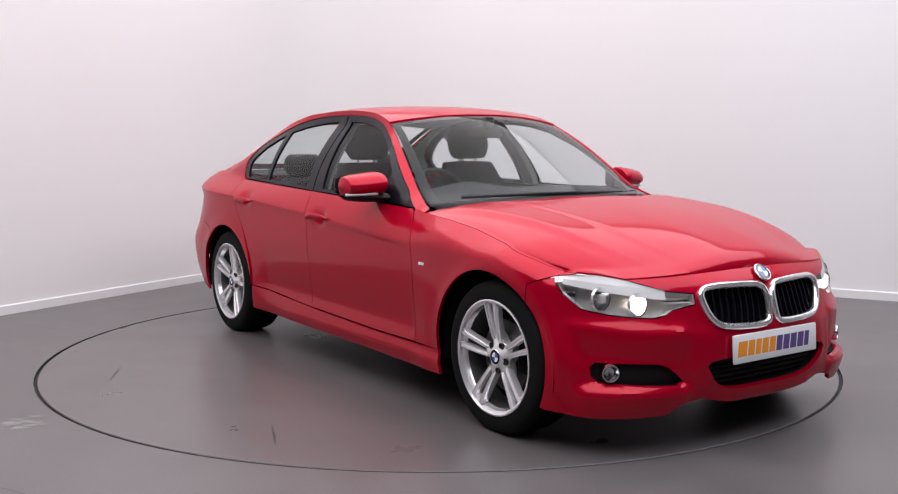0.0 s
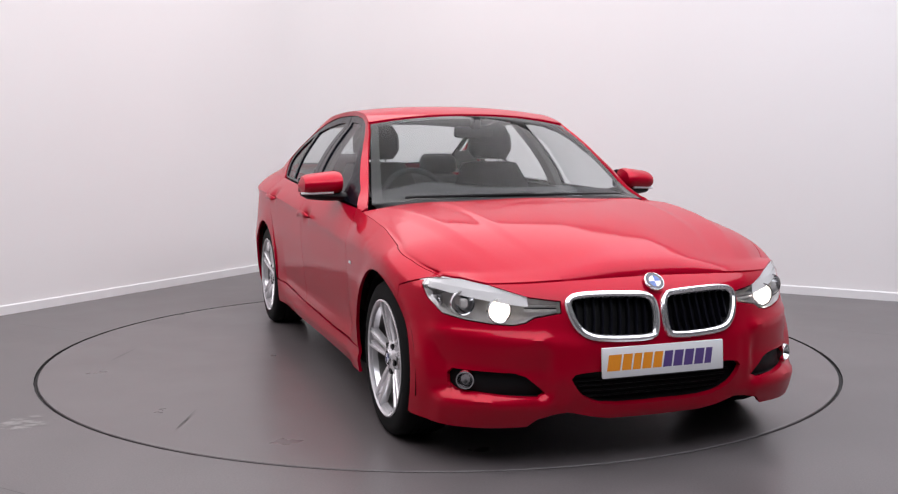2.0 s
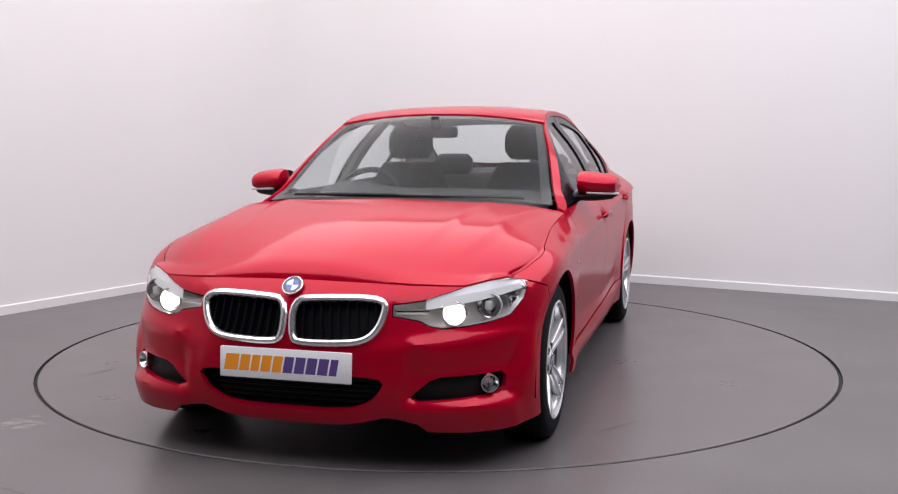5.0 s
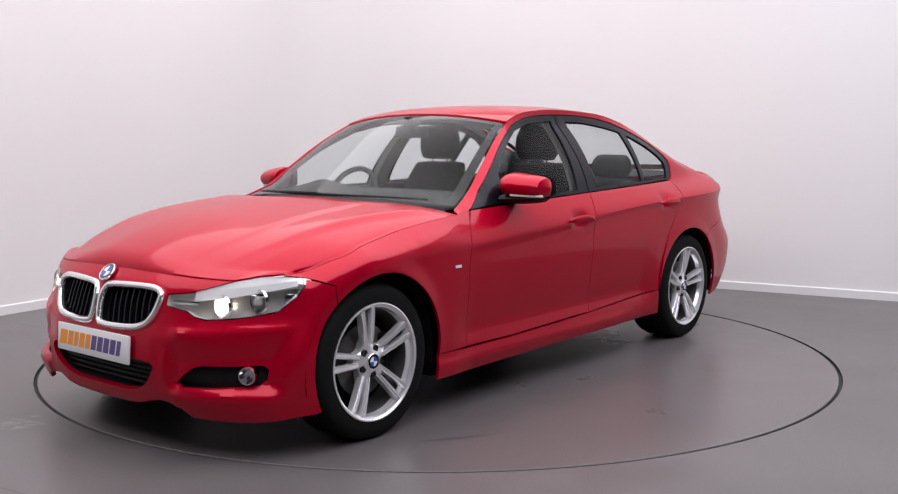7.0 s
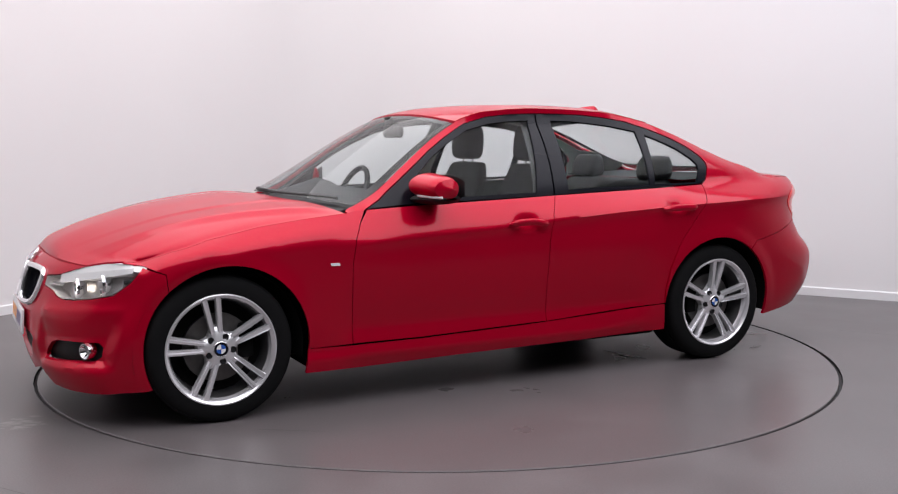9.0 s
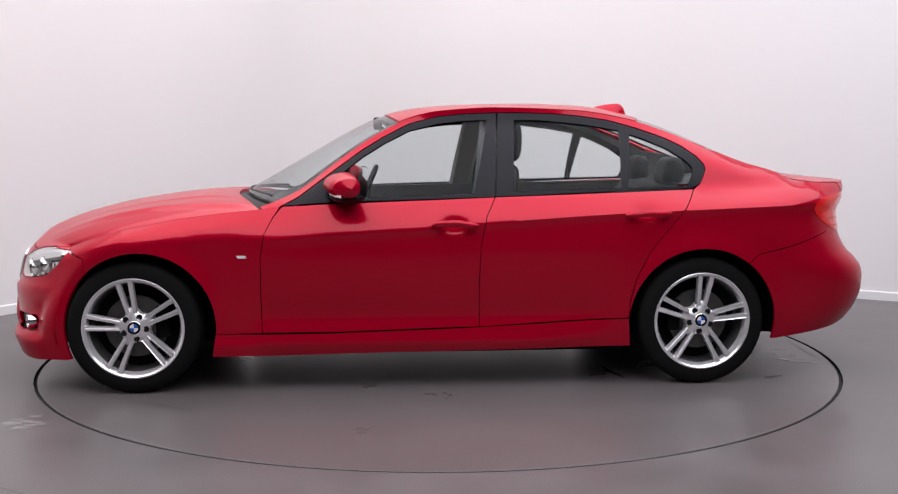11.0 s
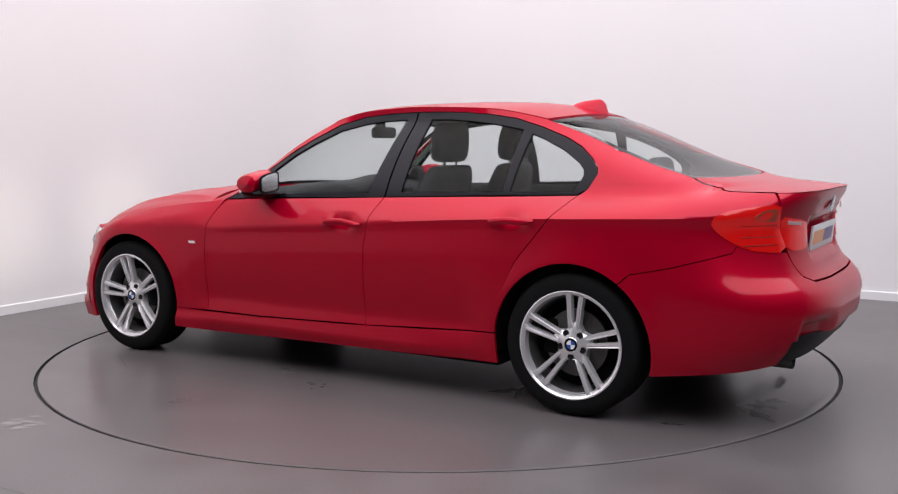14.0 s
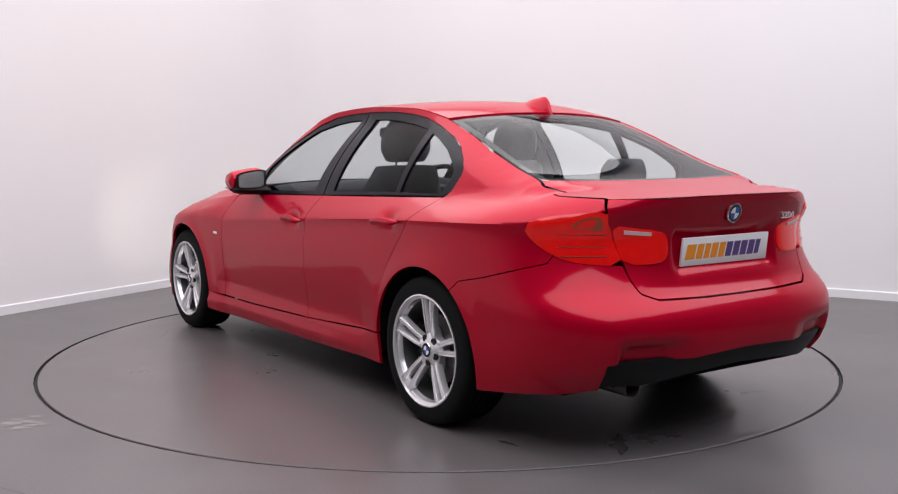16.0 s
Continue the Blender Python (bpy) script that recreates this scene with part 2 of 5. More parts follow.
def turntable():
    hub = new("turntable")
    tagged(hub, "round grey vinyl turntable set flush in the floor", "turntable")
    bm = bmesh.new()
    n = 128
    prof = [(0.0, 0.0), (0.7, 0.0), (1.5, 0.0), (RING - 0.022, 0.0), (RING - 0.019, -0.003), (RING - 0.019, -0.05)]
    mid = bm.verts.new((0, 0, 0))
    rings = [[bm.verts.new((r * math.cos(2 * math.pi * i / n), r * math.sin(2 * math.pi * i / n), z)) for i in range(n)] for r, z in prof[1:]]
    for i in range(n):
        bm.faces.new((mid, rings[0][i], rings[0][(i + 1) % n]))
    for a, b in zip(rings, rings[1:]):
        for i in range(n):
            bm.faces.new((a[i], b[i], b[(i + 1) % n], a[(i + 1) % n]))
    part("platform", bm, DISC, hub)
    # dark joint round the platform, a shallow channel in the floor
    bm = bmesh.new()
    rings = [[bm.verts.new((r * math.cos(2 * math.pi * i / n), r * math.sin(2 * math.pi * i / n), z)) for i in range(n)]
             for r, z in ((RING + 0.001, -0.0005), (RING - 0.001, -0.016), (RING - 0.018, -0.016), (RING - 0.025, -0.03))]
    for a, b in zip(rings, rings[1:]):
        for i in range(n):
            bm.faces.new((a[i], b[i], b[(i + 1) % n], a[(i + 1) % n]))
    part("joint", bm, GAP, hub, "black joint round the platform")
    rnd = random.Random(9)
    for k, (x0, y0, x1, y1, w, mat) in enumerate(MARKS):
        bm = bmesh.new()
        a, b = Vector((x0, y0, 0.0008 + 0.0002 * k)), Vector((x1, y1, 0.0008 + 0.0002 * k))
        d = (b - a).normalized()
        n = Vector((-d.y, d.x, 0)) * w
        m = 9
        up = [a + (b - a) * i / m + n * rnd.uniform(0.3, 1) * math.sin(math.pi * (i + 0.4) / (m + 0.8)) for i in range(m + 1)]
        dn = [a + (b - a) * i / m - n * rnd.uniform(0.3, 1) * math.sin(math.pi * (i + 0.4) / (m + 0.8)) for i in range(m + 1)]
        grid(bm, [[tuple(p) for p in dn], [tuple(p) for p in up]])
        part("platform_mark", bm, mat, hub)
    return hub


# marks on the platform: from, to, half breadth
# the pale rows put a glossy patch's reflection into the colour
MARKS = [(-1.80, 0.31, -1.95, -0.32, 0.10, PALE), (-1.85, 0.37, -2.07, 0.57, 0.05, STAIN), (-0.83, 0.49, -0.91, 0.81, 0.03, STAIN), (-1.63, 0.85, -1.75, 0.82, 0.02, STAIN), (-2.18, -0.20, -2.12, 0.42, 0.02, PALE), (-1.704, -0.60, -1.78, -0.767, 0.006, STREAK), (-0.465, 0.169, -0.48, 0.19, 0.012, STREAK), (-1.70, 0.256, -1.95, 0.303, 0.006, SCUFF_SHEEN), (-1.90, -0.34, -1.945, -0.05, 0.03, SCUFF_SHEEN),
         (1.2, 1.3, 1.5, 1.1, 0.004, STREAK), (-0.6, -1.7, -0.3, -1.85, 0.005, STREAK), (0.9, -1.5, 1.2, -1.62, 0.006, STREAK)]
room()
table = turntable()


def spline(xs, ys):
    """A smooth curve through knots, flat-limited so that it never overshoots."""
    xs, ys = np.array(xs, float), np.array(ys, float)
    if xs[0] > xs[-1]:
        xs, ys = xs[::-1], ys[::-1]
    h = np.diff(xs)
    d = np.diff(ys) / h
    m = np.concatenate([[d[0]], np.where(d[:-1] * d[1:] > 0, 2 * d[:-1] * d[1:] / np.where(d[:-1] + d[1:] == 0, 1, d[:-1] + d[1:]), 0), [d[-1]]])

    def value(x):
        x = np.clip(x, xs[0] - 0.3, xs[-1] + 0.3)
        i = np.clip(np.searchsorted(xs, x) - 1, 0, len(h) - 1)
        u = (x - xs[i]) / h[i]
        u2 = np.clip(u, 0, 1)
        y = (ys[i] * (1 + 2 * u2) * (1 - u2) ** 2 + ys[i + 1] * u2 * u2 * (3 - 2 * u2)
             + h[i] * m[i] * u2 * (1 - u2) ** 2 - h[i] * m[i + 1] * u2 * u2 * (1 - u2))
        return y + np.where(u > 1, m[i + 1] * (x - xs[-1]), np.where(u < 0, m[i] * (x - xs[0]), 0))
    return value


# The car's own space: x ahead, y to its left, z up; the origin on the ground midway between the axles.
WB = 1.405                      # half the wheelbase
XF, XR, PF, PR = 1.45, -1.50, 2.3, 3.2
belt_z = spline([1.72, 1.6, 1.45, 1.2, 1.0, 0.8, 0.45, -0.4, -1.0, -1.4, -1.7, -1.95, -2.2],
                [0.73, 0.775, 0.815, 0.860, 0.885, 0.905, 0.922, 0.948, 0.972, 0.985, 1.0, 1.02, 1.015])
belt_y = spline([1.72, 1.45, 1.2, 0.8, 0.45, -0.4, -1.0, -1.4, -1.7, -1.95, -2.2],
                [0.79, 0.785, 0.790, 0.795, 0.808, 0.799, 0.775, 0.752, 0.730, 0.700, 0.690])
width = spline([1.9, 1.45, 1.1, 0.75, 0.2, -0.6, -1.1, -1.45, -2.0], [0.88, 0.897, 0.893, 0.882, 0.878, 0.880, 0.888, 0.896, 0.880])
inset = spline([0.15, 0.20, 0.27, 0.31, 0.36, 0.46, 0.58, 0.70, 0.79], [0.055, 0.036, 0.018, 0.022, 0.030, 0.018, 0.006, 0.0, 0.0])
inset_ends = spline([0.15, 0.2, 0.3, 0.45, 0.6, 0.79], [0.030, 0.020, 0.010, 0.004, 0.0, 0.0])
nose_x = spline([0.15, 0.20, 0.26, 0.35, 0.46, 0.52, 0.60, 0.66, 0.70, 0.73, 0.78, 0.85], [2.070, 2.098, 2.125, 2.143, 2.143, 2.130, 2.11, 2.085, 2.05, 2.015, 1.95, 1.86])
tail_x = spline([0.22, 0.30, 0.36, 0.46, 0.56, 0.62, 0.66, 0.75, 0.85, 0.93, 0.99, 1.02], [-2.33, -2.37, -2.405, -2.43, -2.415, -2.375, -2.335, -2.305, -2.300, -2.32, -2.352, -2.36])


swage_z = spline([0.9, 0.714, 0.417, -0.035, -0.313, -0.98, -1.287, -1.545, -1.975], [0.742, 0.753, 0.774, 0.801, 0.824, 0.868, 0.882, 0.892, 0.905])   # pressed line along the doors
# the edge between the cabin's flank and its windscreen, roof and rear window
rail_z = spline([0.80, 0.72, 0.615, 0.469, 0.303, 0.196, 0.062, -0.1, -0.4, -0.8, -1.1, -1.3, -1.5, -1.7, -1.87, -1.95],
                [0.905, 0.935, 0.985, 1.093, 1.213, 1.278, 1.342, 1.380, 1.398, 1.386, 1.338, 1.274, 1.194, 1.118, 1.067, 1.03])
rail_y = spline([0.80, 0.63, 0.40, 0.10, -0.1, -0.4, -0.8, -1.1, -1.3, -1.5, -1.7, -1.87, -1.95],
                [0.765, 0.720, 0.658, 0.580, 0.558, 0.545, 0.546, 0.555, 0.568, 0.585, 0.600, 0.616, 0.61])


def side_y(x, z):
    """Half the car's breadth at x and z, along its flank and up its side windows."""
    zb, yb, w = belt_z(x), belt_y(x), width(x)
    mid = np.clip((0.95 - np.abs(x + 0.05)) / 0.15, 0, 1)
    low = w - mid * inset(z) - (1 - mid) * inset_ends(z)
    fore = np.clip((x - 0.65) / 0.45, 0, 1)
    fore = fore * fore * (3 - 2 * fore)
    z0 = fore * (zb - 0.13 + 0.06 * np.clip((x - 1.15) / 0.3, 0, 1)) + (1 - fore) * np.minimum(swage_z(x), zb - 0.06)
    q = np.clip((z - z0) / (zb - z0), 0, 1)
    pw = fore * 1.75 + (1 - fore) * (1.22 + 0.4 * np.clip(-1.4 - x, 0, 1))
    body = low - (w - yb) * q ** pw
    # hollow of the pressed line over the doors
    dn = np.clip(z0 - z, 0, 1)
    body = body - 0.24 * dn * np.exp(-(dn / 0.055) ** 1.3) * np.clip((0.85 - x) / 0.25, 0, 1) * np.clip((x + 2.05) / 0.3, 0, 1)
    dz = z - zb
    zr = rail_z(x)
    up = yb - 0.30 * dz - 0.90 * dz * dz
    dr = zr - zb
    q = np.clip(1 - (zr - z) / np.minimum(0.10, np.maximum(dr, 0.02)), 0, 1)
    up = up - (yb - 0.30 * dr - 0.90 * dr * dr - rail_y(x)) * q * q
    return np.where(z <= zb, body, up)


front_power = spline([0.15, 0.22, 0.36, 0.55, 0.75], [3.2, 3.1, 2.85, 2.3, 2.2])      # how square the nose is in plan, by height
rear_power = spline([0.2, 0.4, 0.56, 0.86, 1.0], [3.0, 3.8, 3.9, 3.0, 3.6])

_phi = np.linspace(0, np.pi / 2, 400)


def _arc(a, b, p):
    x, y = a * np.cos(_phi) ** (2 / p), b * np.sin(_phi) ** (2 / p)
    d = np.hypot(np.diff(x), np.diff(y))
    return np.concatenate([[0], np.cumsum(d[::-1])])     # from the flank to the middle


_front, _rear = _arc(0.69, 0.9, PF), _arc(0.90, 0.88, PR)
SF, SR = XF + _front[-1], XR - _rear[-1]   # the unrolled places of the nose's and the tail's middle


def front_breadth(x, z):
    """Half the breadth from which the nose is rounded; its shoulder sinks with the bonnet's edge."""
    drop = (belt_z(XF) - belt_z(np.clip(x, XF, 1.72))) * (1 - np.clip((x - 1.72) / 0.16, 0, 1))
    return side_y(XF + 0 * x, z + drop)


def skin(s, z):
    """The point of the body's outer skin at the unrolled place s (x along the flanks, on round the ends) and the height z."""
    flip = np.where(s > SF, -1.0, np.where(s < SR, -1.0, 1.0))
    s = np.where(s > SF, 2 * SF - s, np.where(s < SR, 2 * SR - s, s))
    ff = np.interp(s - XF, _front, _phi[::-1])
    fr = np.interp(XR - s, _rear, _phi[::-1])
    x = np.where(s > XF, XF + (nose_x(z) - XF) * np.cos(ff) ** (2 / front_power(z)), np.where(s < XR, XR + (tail_x(z) - XR) * np.cos(fr) ** (2 / rear_power(z)), s))
    y = np.where(s > XF, front_breadth(x, z) * np.sin(ff) ** (2 / front_power(z)), np.where(s < XR, side_y(np.clip(x, -2.2, 9), z) * np.sin(fr) ** (2 / rear_power(z)), side_y(s, z)))
    return x, y * flip, z + 0 * s


roof_z = spline([0.92, 0.565, 0.362, 0.222, 0.105, -0.03, -0.27, -0.6, -0.9, -1.03, -1.25, -1.39, -1.54, -1.69, -1.84, -1.95, -2.14, -2.36],
                [0.972, 1.178, 1.292, 1.357, 1.390, 1.412, 1.428, 1.434, 1.424, 1.408, 1.352, 1.303, 1.238, 1.168, 1.100, 1.062, 1.040, 1.020])


def around(y, z, ahead):
    """The unrolled place of the nose (ahead) or the tail at the sideways place y and the height z."""
    p = float(front_power(z) if ahead else rear_power(z))
    x = 2.0
    for _ in range(12 if ahead else 1):
        b = front_breadth(np.array(x), np.array(z)) if ahead else side_y(np.array(-1.95), np.array(z))
        f = math.asin(min(1.0, abs(y) / float(b)) ** (p / 2))
        x = 0.5 * x + 0.5 * (XF + (float(nose_x(z)) - XF) * max(0.0, math.cos(f)) ** (2 / p))
    arc = _front if ahead else _rear
    d = float(np.interp(f, _phi, arc[::-1]))
    if ahead:
        return XF + d if y >= 0 else 2 * SF - XF - d
    return XR - d if y >= 0 else 2 * SR - XR + d


def along(*pts):
    """Unrolled places from (x, z) on the flank, also where it begins to turn round the ends."""
    out = []
    for x, z in pts:
        if x > XF or x < XR:
            ahead = x > XF
            end = float(nose_x(z) if ahead else tail_x(z))
            mid = XF if ahead else XR
            p = float(front_power(z) if ahead else rear_power(z))
            f = math.acos(min(1.0, max(0.0, (x - mid) / (end - mid))) ** (p / 2))
            d = float(np.interp(f, _phi, (_front if ahead else _rear)[::-1]))
            x = mid + d if ahead else mid - d
        out.append((x, z))
    return out


# ---- the car ----
def F(*pts):
    """Places on the nose, from (y, z)."""
    return [(around(y, z, True), z) for y, z in pts]


def R(*pts):
    """Places on the tail, from (y, z)."""
    return [(around(y, z, False), z) for y, z in pts]


def dense(loop, step=0.02):
    out = []
    for (a, b), (c, d) in zip(loop, loop[1:] + loop[:1]):
        n = max(1, int(math.hypot(c - a, d - b) / step))
        out += [(a + (c - a) * i / n, b + (d - b) * i / n) for i in range(n)]
    return out


def rounded(loop, times=2):
    """Chaikin's rounding of a closed loop."""
    for _ in range(times):
        out = []
        for (a, b), (c, d) in zip(loop, loop[1:] + loop[:1]):
            out += [(0.75 * a + 0.25 * c, 0.75 * b + 0.25 * d), (0.25 * a + 0.75 * c, 0.25 * b + 0.75 * d)]
        loop = out
    return loop


def flip_front(pts):
    return [(2 * SF - s, z) for s, z in reversed(pts)]


def flip_rear(pts):
    return [(2 * SR - s, z) for s, z in reversed(pts)]


def arch(xc, r, a0, a1, n=26, zc=0.316):
    return [(xc + r * math.cos(radians(a0 + (a1 - a0) * i / n)), zc + r * math.sin(radians(a0 + (a1 - a0) * i / n))) for i in range(n + 1)]


def inside(pts, loop):
    """Which points lie in the loop."""
    x, y = pts[:, 0], pts[:, 1]
    res = np.zeros(len(pts), bool)
    for (a, b), (c, d) in zip(loop, loop[1:] + loop[:1]):
        hit = (b > y) != (d > y)
        res ^= hit & (x < (c - a) * (y - b) / ((d - b) if d != b else 1e-9) + a)
    return res


def near(pts, loop, gap):
    a = np.array(loop)
    return np.array([np.min(np.hypot(a[:, 0] - p[0], a[:, 1] - p[1])) < gap for p in pts]) if len(pts) else np.zeros(0, bool)


def offset(P, d):
    """Points of the skin moved outwards by d."""
    s, z = P[:, 0], P[:, 1]
    p0 = np.stack(skin(s, z), 1)
    e = 0.004
    ds = np.stack(skin(s + e, z), 1) - np.stack(skin(s - e, z), 1)
    dz = np.stack(skin(s, z + e), 1) - np.stack(skin(s, z - e), 1)
    n = np.cross(ds, dz)
    n /= np.maximum(np.linalg.norm(n, axis=1), 1e-9)[:, None]
    n *= np.where((n * (p0 - np.array([0, 0, 0.6]))).sum(1) < 0, -1, 1)[:, None]
    return p0 + n * d[:, None], n


def panel(loop, holes=(), step=0.028, proud=0.0, flange=0.014, bulge=0.0, form=None, crease=None):
    """A sheet of bodywork cut from the skin along a loop in the unrolled plane, with its edges turned inwards."""
    outer = dense(loop, 0.016)
    rings = [dense(h, 0.012) for h in holes]
    a = np.array(outer)
    gx = np.arange(a[:, 0].min() - step / 2, a[:, 0].max() + step, step)
    gz = np.arange(a[:, 1].min() - step / 2, a[:, 1].max() + step, step)
    g = np.array([(x + (step / 2 if j % 2 else 0), z) for j, z in enumerate(gz) for x in gx])
    ok = inside(g, outer)
    for h in rings:
        ok &= ~inside(g, h)
    g = g[ok]
    allb = outer + [p for h in rings for p in h]
    g = g[~near(g, allb, step * 0.45)]
    if crease:
        # a row of points along a pressed line, and one close below it
        xs = np.arange(a[:, 0].min(), a[:, 0].max(), 0.014)
        line = np.concatenate([np.stack([xs, crease(xs) + d], 1) for d in (0.012, 0.0, -0.012)])
        ok = inside(line, outer) & ~near(line, allb, 0.007)
        for h in rings:
            ok &= ~inside(line, h)
        line = line[ok]
        g = g[np.abs(g[:, 1] - crease(g[:, 0])) > 0.022]
        g = np.concatenate([g, line])
    pts = [Vector(p) for p in outer]
    edges = [(i, (i + 1) % len(outer)) for i in range(len(outer))]
    for h in rings:
        k = len(pts)
        pts += [Vector(p) for p in h]
        edges += [(k + i, k + (i + 1) % len(h)) for i in range(len(h))]
    pts += [Vector(p) for p in g]
    from_cdt = delaunay_2d_cdt(pts, edges, [], 1, 1e-6)
    V2, faces = np.array([tuple(v) for v in from_cdt[0]]), from_cdt[2]
    out = []
    for f in faces:
        c = V2[list(f)].mean(0)[None]
        if any(inside(c, h)[0] for h in rings):
            continue
        out.append(f)
    d = np.full(len(V2), proud)
    if bulge:
        ab = np.array(allb)
        edge = np.array([np.min(np.hypot(ab[:, 0] - p[0], ab[:, 1] - p[1])) for p in V2])
        d = d + bulge * (1 - np.exp(-edge / 0.03))
    if form:
        d = d + form(V2[:, 0], V2[:, 1])
    P3, N = offset(V2, d)
    bm = bmesh.new()
    vs = [bm.verts.new(p) for p in P3]
    for f in out:
        try:
            bm.faces.new([vs[i] for i in f])
        except ValueError:
            pass
    bm.verts.index_update()
    border = [e for e in bm.edges if len(e.link_faces) == 1]
    low = {}
    for e in border:
        for v in e.verts:
            if v not in low:
                low[v] = bm.verts.new(Vector(v.co) - Vector(N[v.index]) * flange)
    for e in border:
        a, b = e.verts
        f = e.link_faces[0]
        vl = list(f.verts)
        i = vl.index(a)
        if vl[(i + 1) % len(vl)] is b:
            bm.faces.new((b, a, low[a], low[b]))
        else:
            bm.faces.new((a, b, low[b], low[a]))
    bmesh.ops.delete(bm, geom=[v for v in bm.verts if not v.link_faces], context="VERTS")
    bmesh.ops.recalc_face_normals(bm, faces=bm.faces)
    return bm


def both(name, bm, mat, parents, label=""):
    """A part for the left side and its twin for the right."""
    m = mirrored(bm)
    a = part(name, bm, mat, parents[0], label)
    b = part(name, m, mat, parents[1], label)
    return a, b


G = 0.0018   # half a shut gap


def shrink(loop, d=G):
    """Draws a closed loop in by d."""
    n = len(loop)
    area = sum(a[0] * b[1] - b[0] * a[1] for a, b in zip(loop, loop[1:] + loop[:1]))
    sg = 1 if area > 0 else -1
    out = []
    for i in range(n):
        a, p, b = loop[i - 1], loop[i], loop[(i + 1) % n]
        e1, e2 = Vector((p[0] - a[0], p[1] - a[1])), Vector((b[0] - p[0], b[1] - p[1]))
        if e1.length < 1e-9 or e2.length < 1e-9:
            out.append(p)
            continue
        e1.normalize(), e2.normalize()
        n1, n2 = Vector((-e1.y, e1.x)) * sg, Vector((-e2.y, e2.x)) * sg
        m = n1 + n2
        if m.length < 0.3:
            m = n1
        m = m.normalized() * (d / max(0.4, m.normalized().dot(n1)))
        out.append((p[0] + m.x, p[1] + m.y))
    return out


car = new("car")
tagged(car, "glossy red four-door saloon car with silver alloy wheels and lit headlamps", "car")
RF, RR_, XA, ZA = 0.362, 0.374, 1.372, 0.328   # the arches; the front one's centre

# seams shared by neighbouring panels, along the left flank
HOOD_SIDE = along((0.80, 0.893), (1.0, 0.874), (1.2, 0.848), (1.45, 0.799), (1.6, 0.754), (1.66, 0.733), (1.715, 0.715)) + F((0.76, 0.714))
HOOD_NOSE = F((0.76, 0.714), (0.70, 0.708), (0.62, 0.690), (0.45, 0.698), (0.3, 0.706), (0.15, 0.711), (0.0, 0.713))
LAMP_TOP = F((0.76, 0.712), (0.70, 0.708), (0.62, 0.690), (0.56, 0.668), (0.50, 0.648), (0.44, 0.640), (0.385, 0.634))
LAMP_LOW = F((0.388, 0.592), (0.44, 0.583), (0.485, 0.574), (0.515, 0.556), (0.56, 0.546), (0.63, 0.549), (0.71, 0.560), (0.775, 0.578), (0.812, 0.632))
DOOR_FRONT = [(0.688, 0.907), (0.735, 0.85), (0.772, 0.776), (0.792, 0.657), (0.793, 0.48), (0.790, 0.290)]
DOOR_SPLIT = [(-0.362, 0.948), (-0.313, 0.854), (-0.285, 0.713), (-0.276, 0.515), (-0.280, 0.306)]
DOOR_REAR = [(-1.384, 0.983), (-1.313, 0.899), (-1.223, 0.79), (-1.132, 0.68), (-1.062, 0.541), (-1.035, 0.43), (-1.030, 0.345)]
DLO = [(0.688, 0.912), (0.615, 0.950), (0.469, 1.058), (0.303, 1.178), (0.196, 1.243), (0.062, 1.312), (-0.083, 1.350), (-0.232, 1.366), (-0.39, 1.372),
       (-0.533, 1.372), (-0.682, 1.368), (-0.83, 1.356), (-0.976, 1.335), (-1.122, 1.294), (-1.265, 1.243), (-1.35, 1.201), (-1.42, 1.147), (-1.453, 1.106),
       (-1.457, 1.079), (-1.424, 1.012), (-1.390, 0.986)]
LAMP_REAR = [(s + d, z) for (s, z), d in zip(R((0.70, 0.945), (0.752, 0.930), (0.776, 0.900), (0.762, 0.848), (0.738, 0.797)), (0.020, 0.048, 0.072, 0.048, 0.014))]
SILL = [(1.0, 0.292), (0.79, 0.284), (0.426, 0.285), (-0.18, 0.301), (-0.6, 0.320), (-1.030, 0.343)]


def flare(xc):
    def form(s, z):
        r = np.hypot(skin(s, z)[0] - xc, z - 0.316)
        return 0.010 * np.exp(-((r - 0.385) / 0.045) ** 2) * np.clip((z - 0.2) / 0.2, 0, 1)
    return form


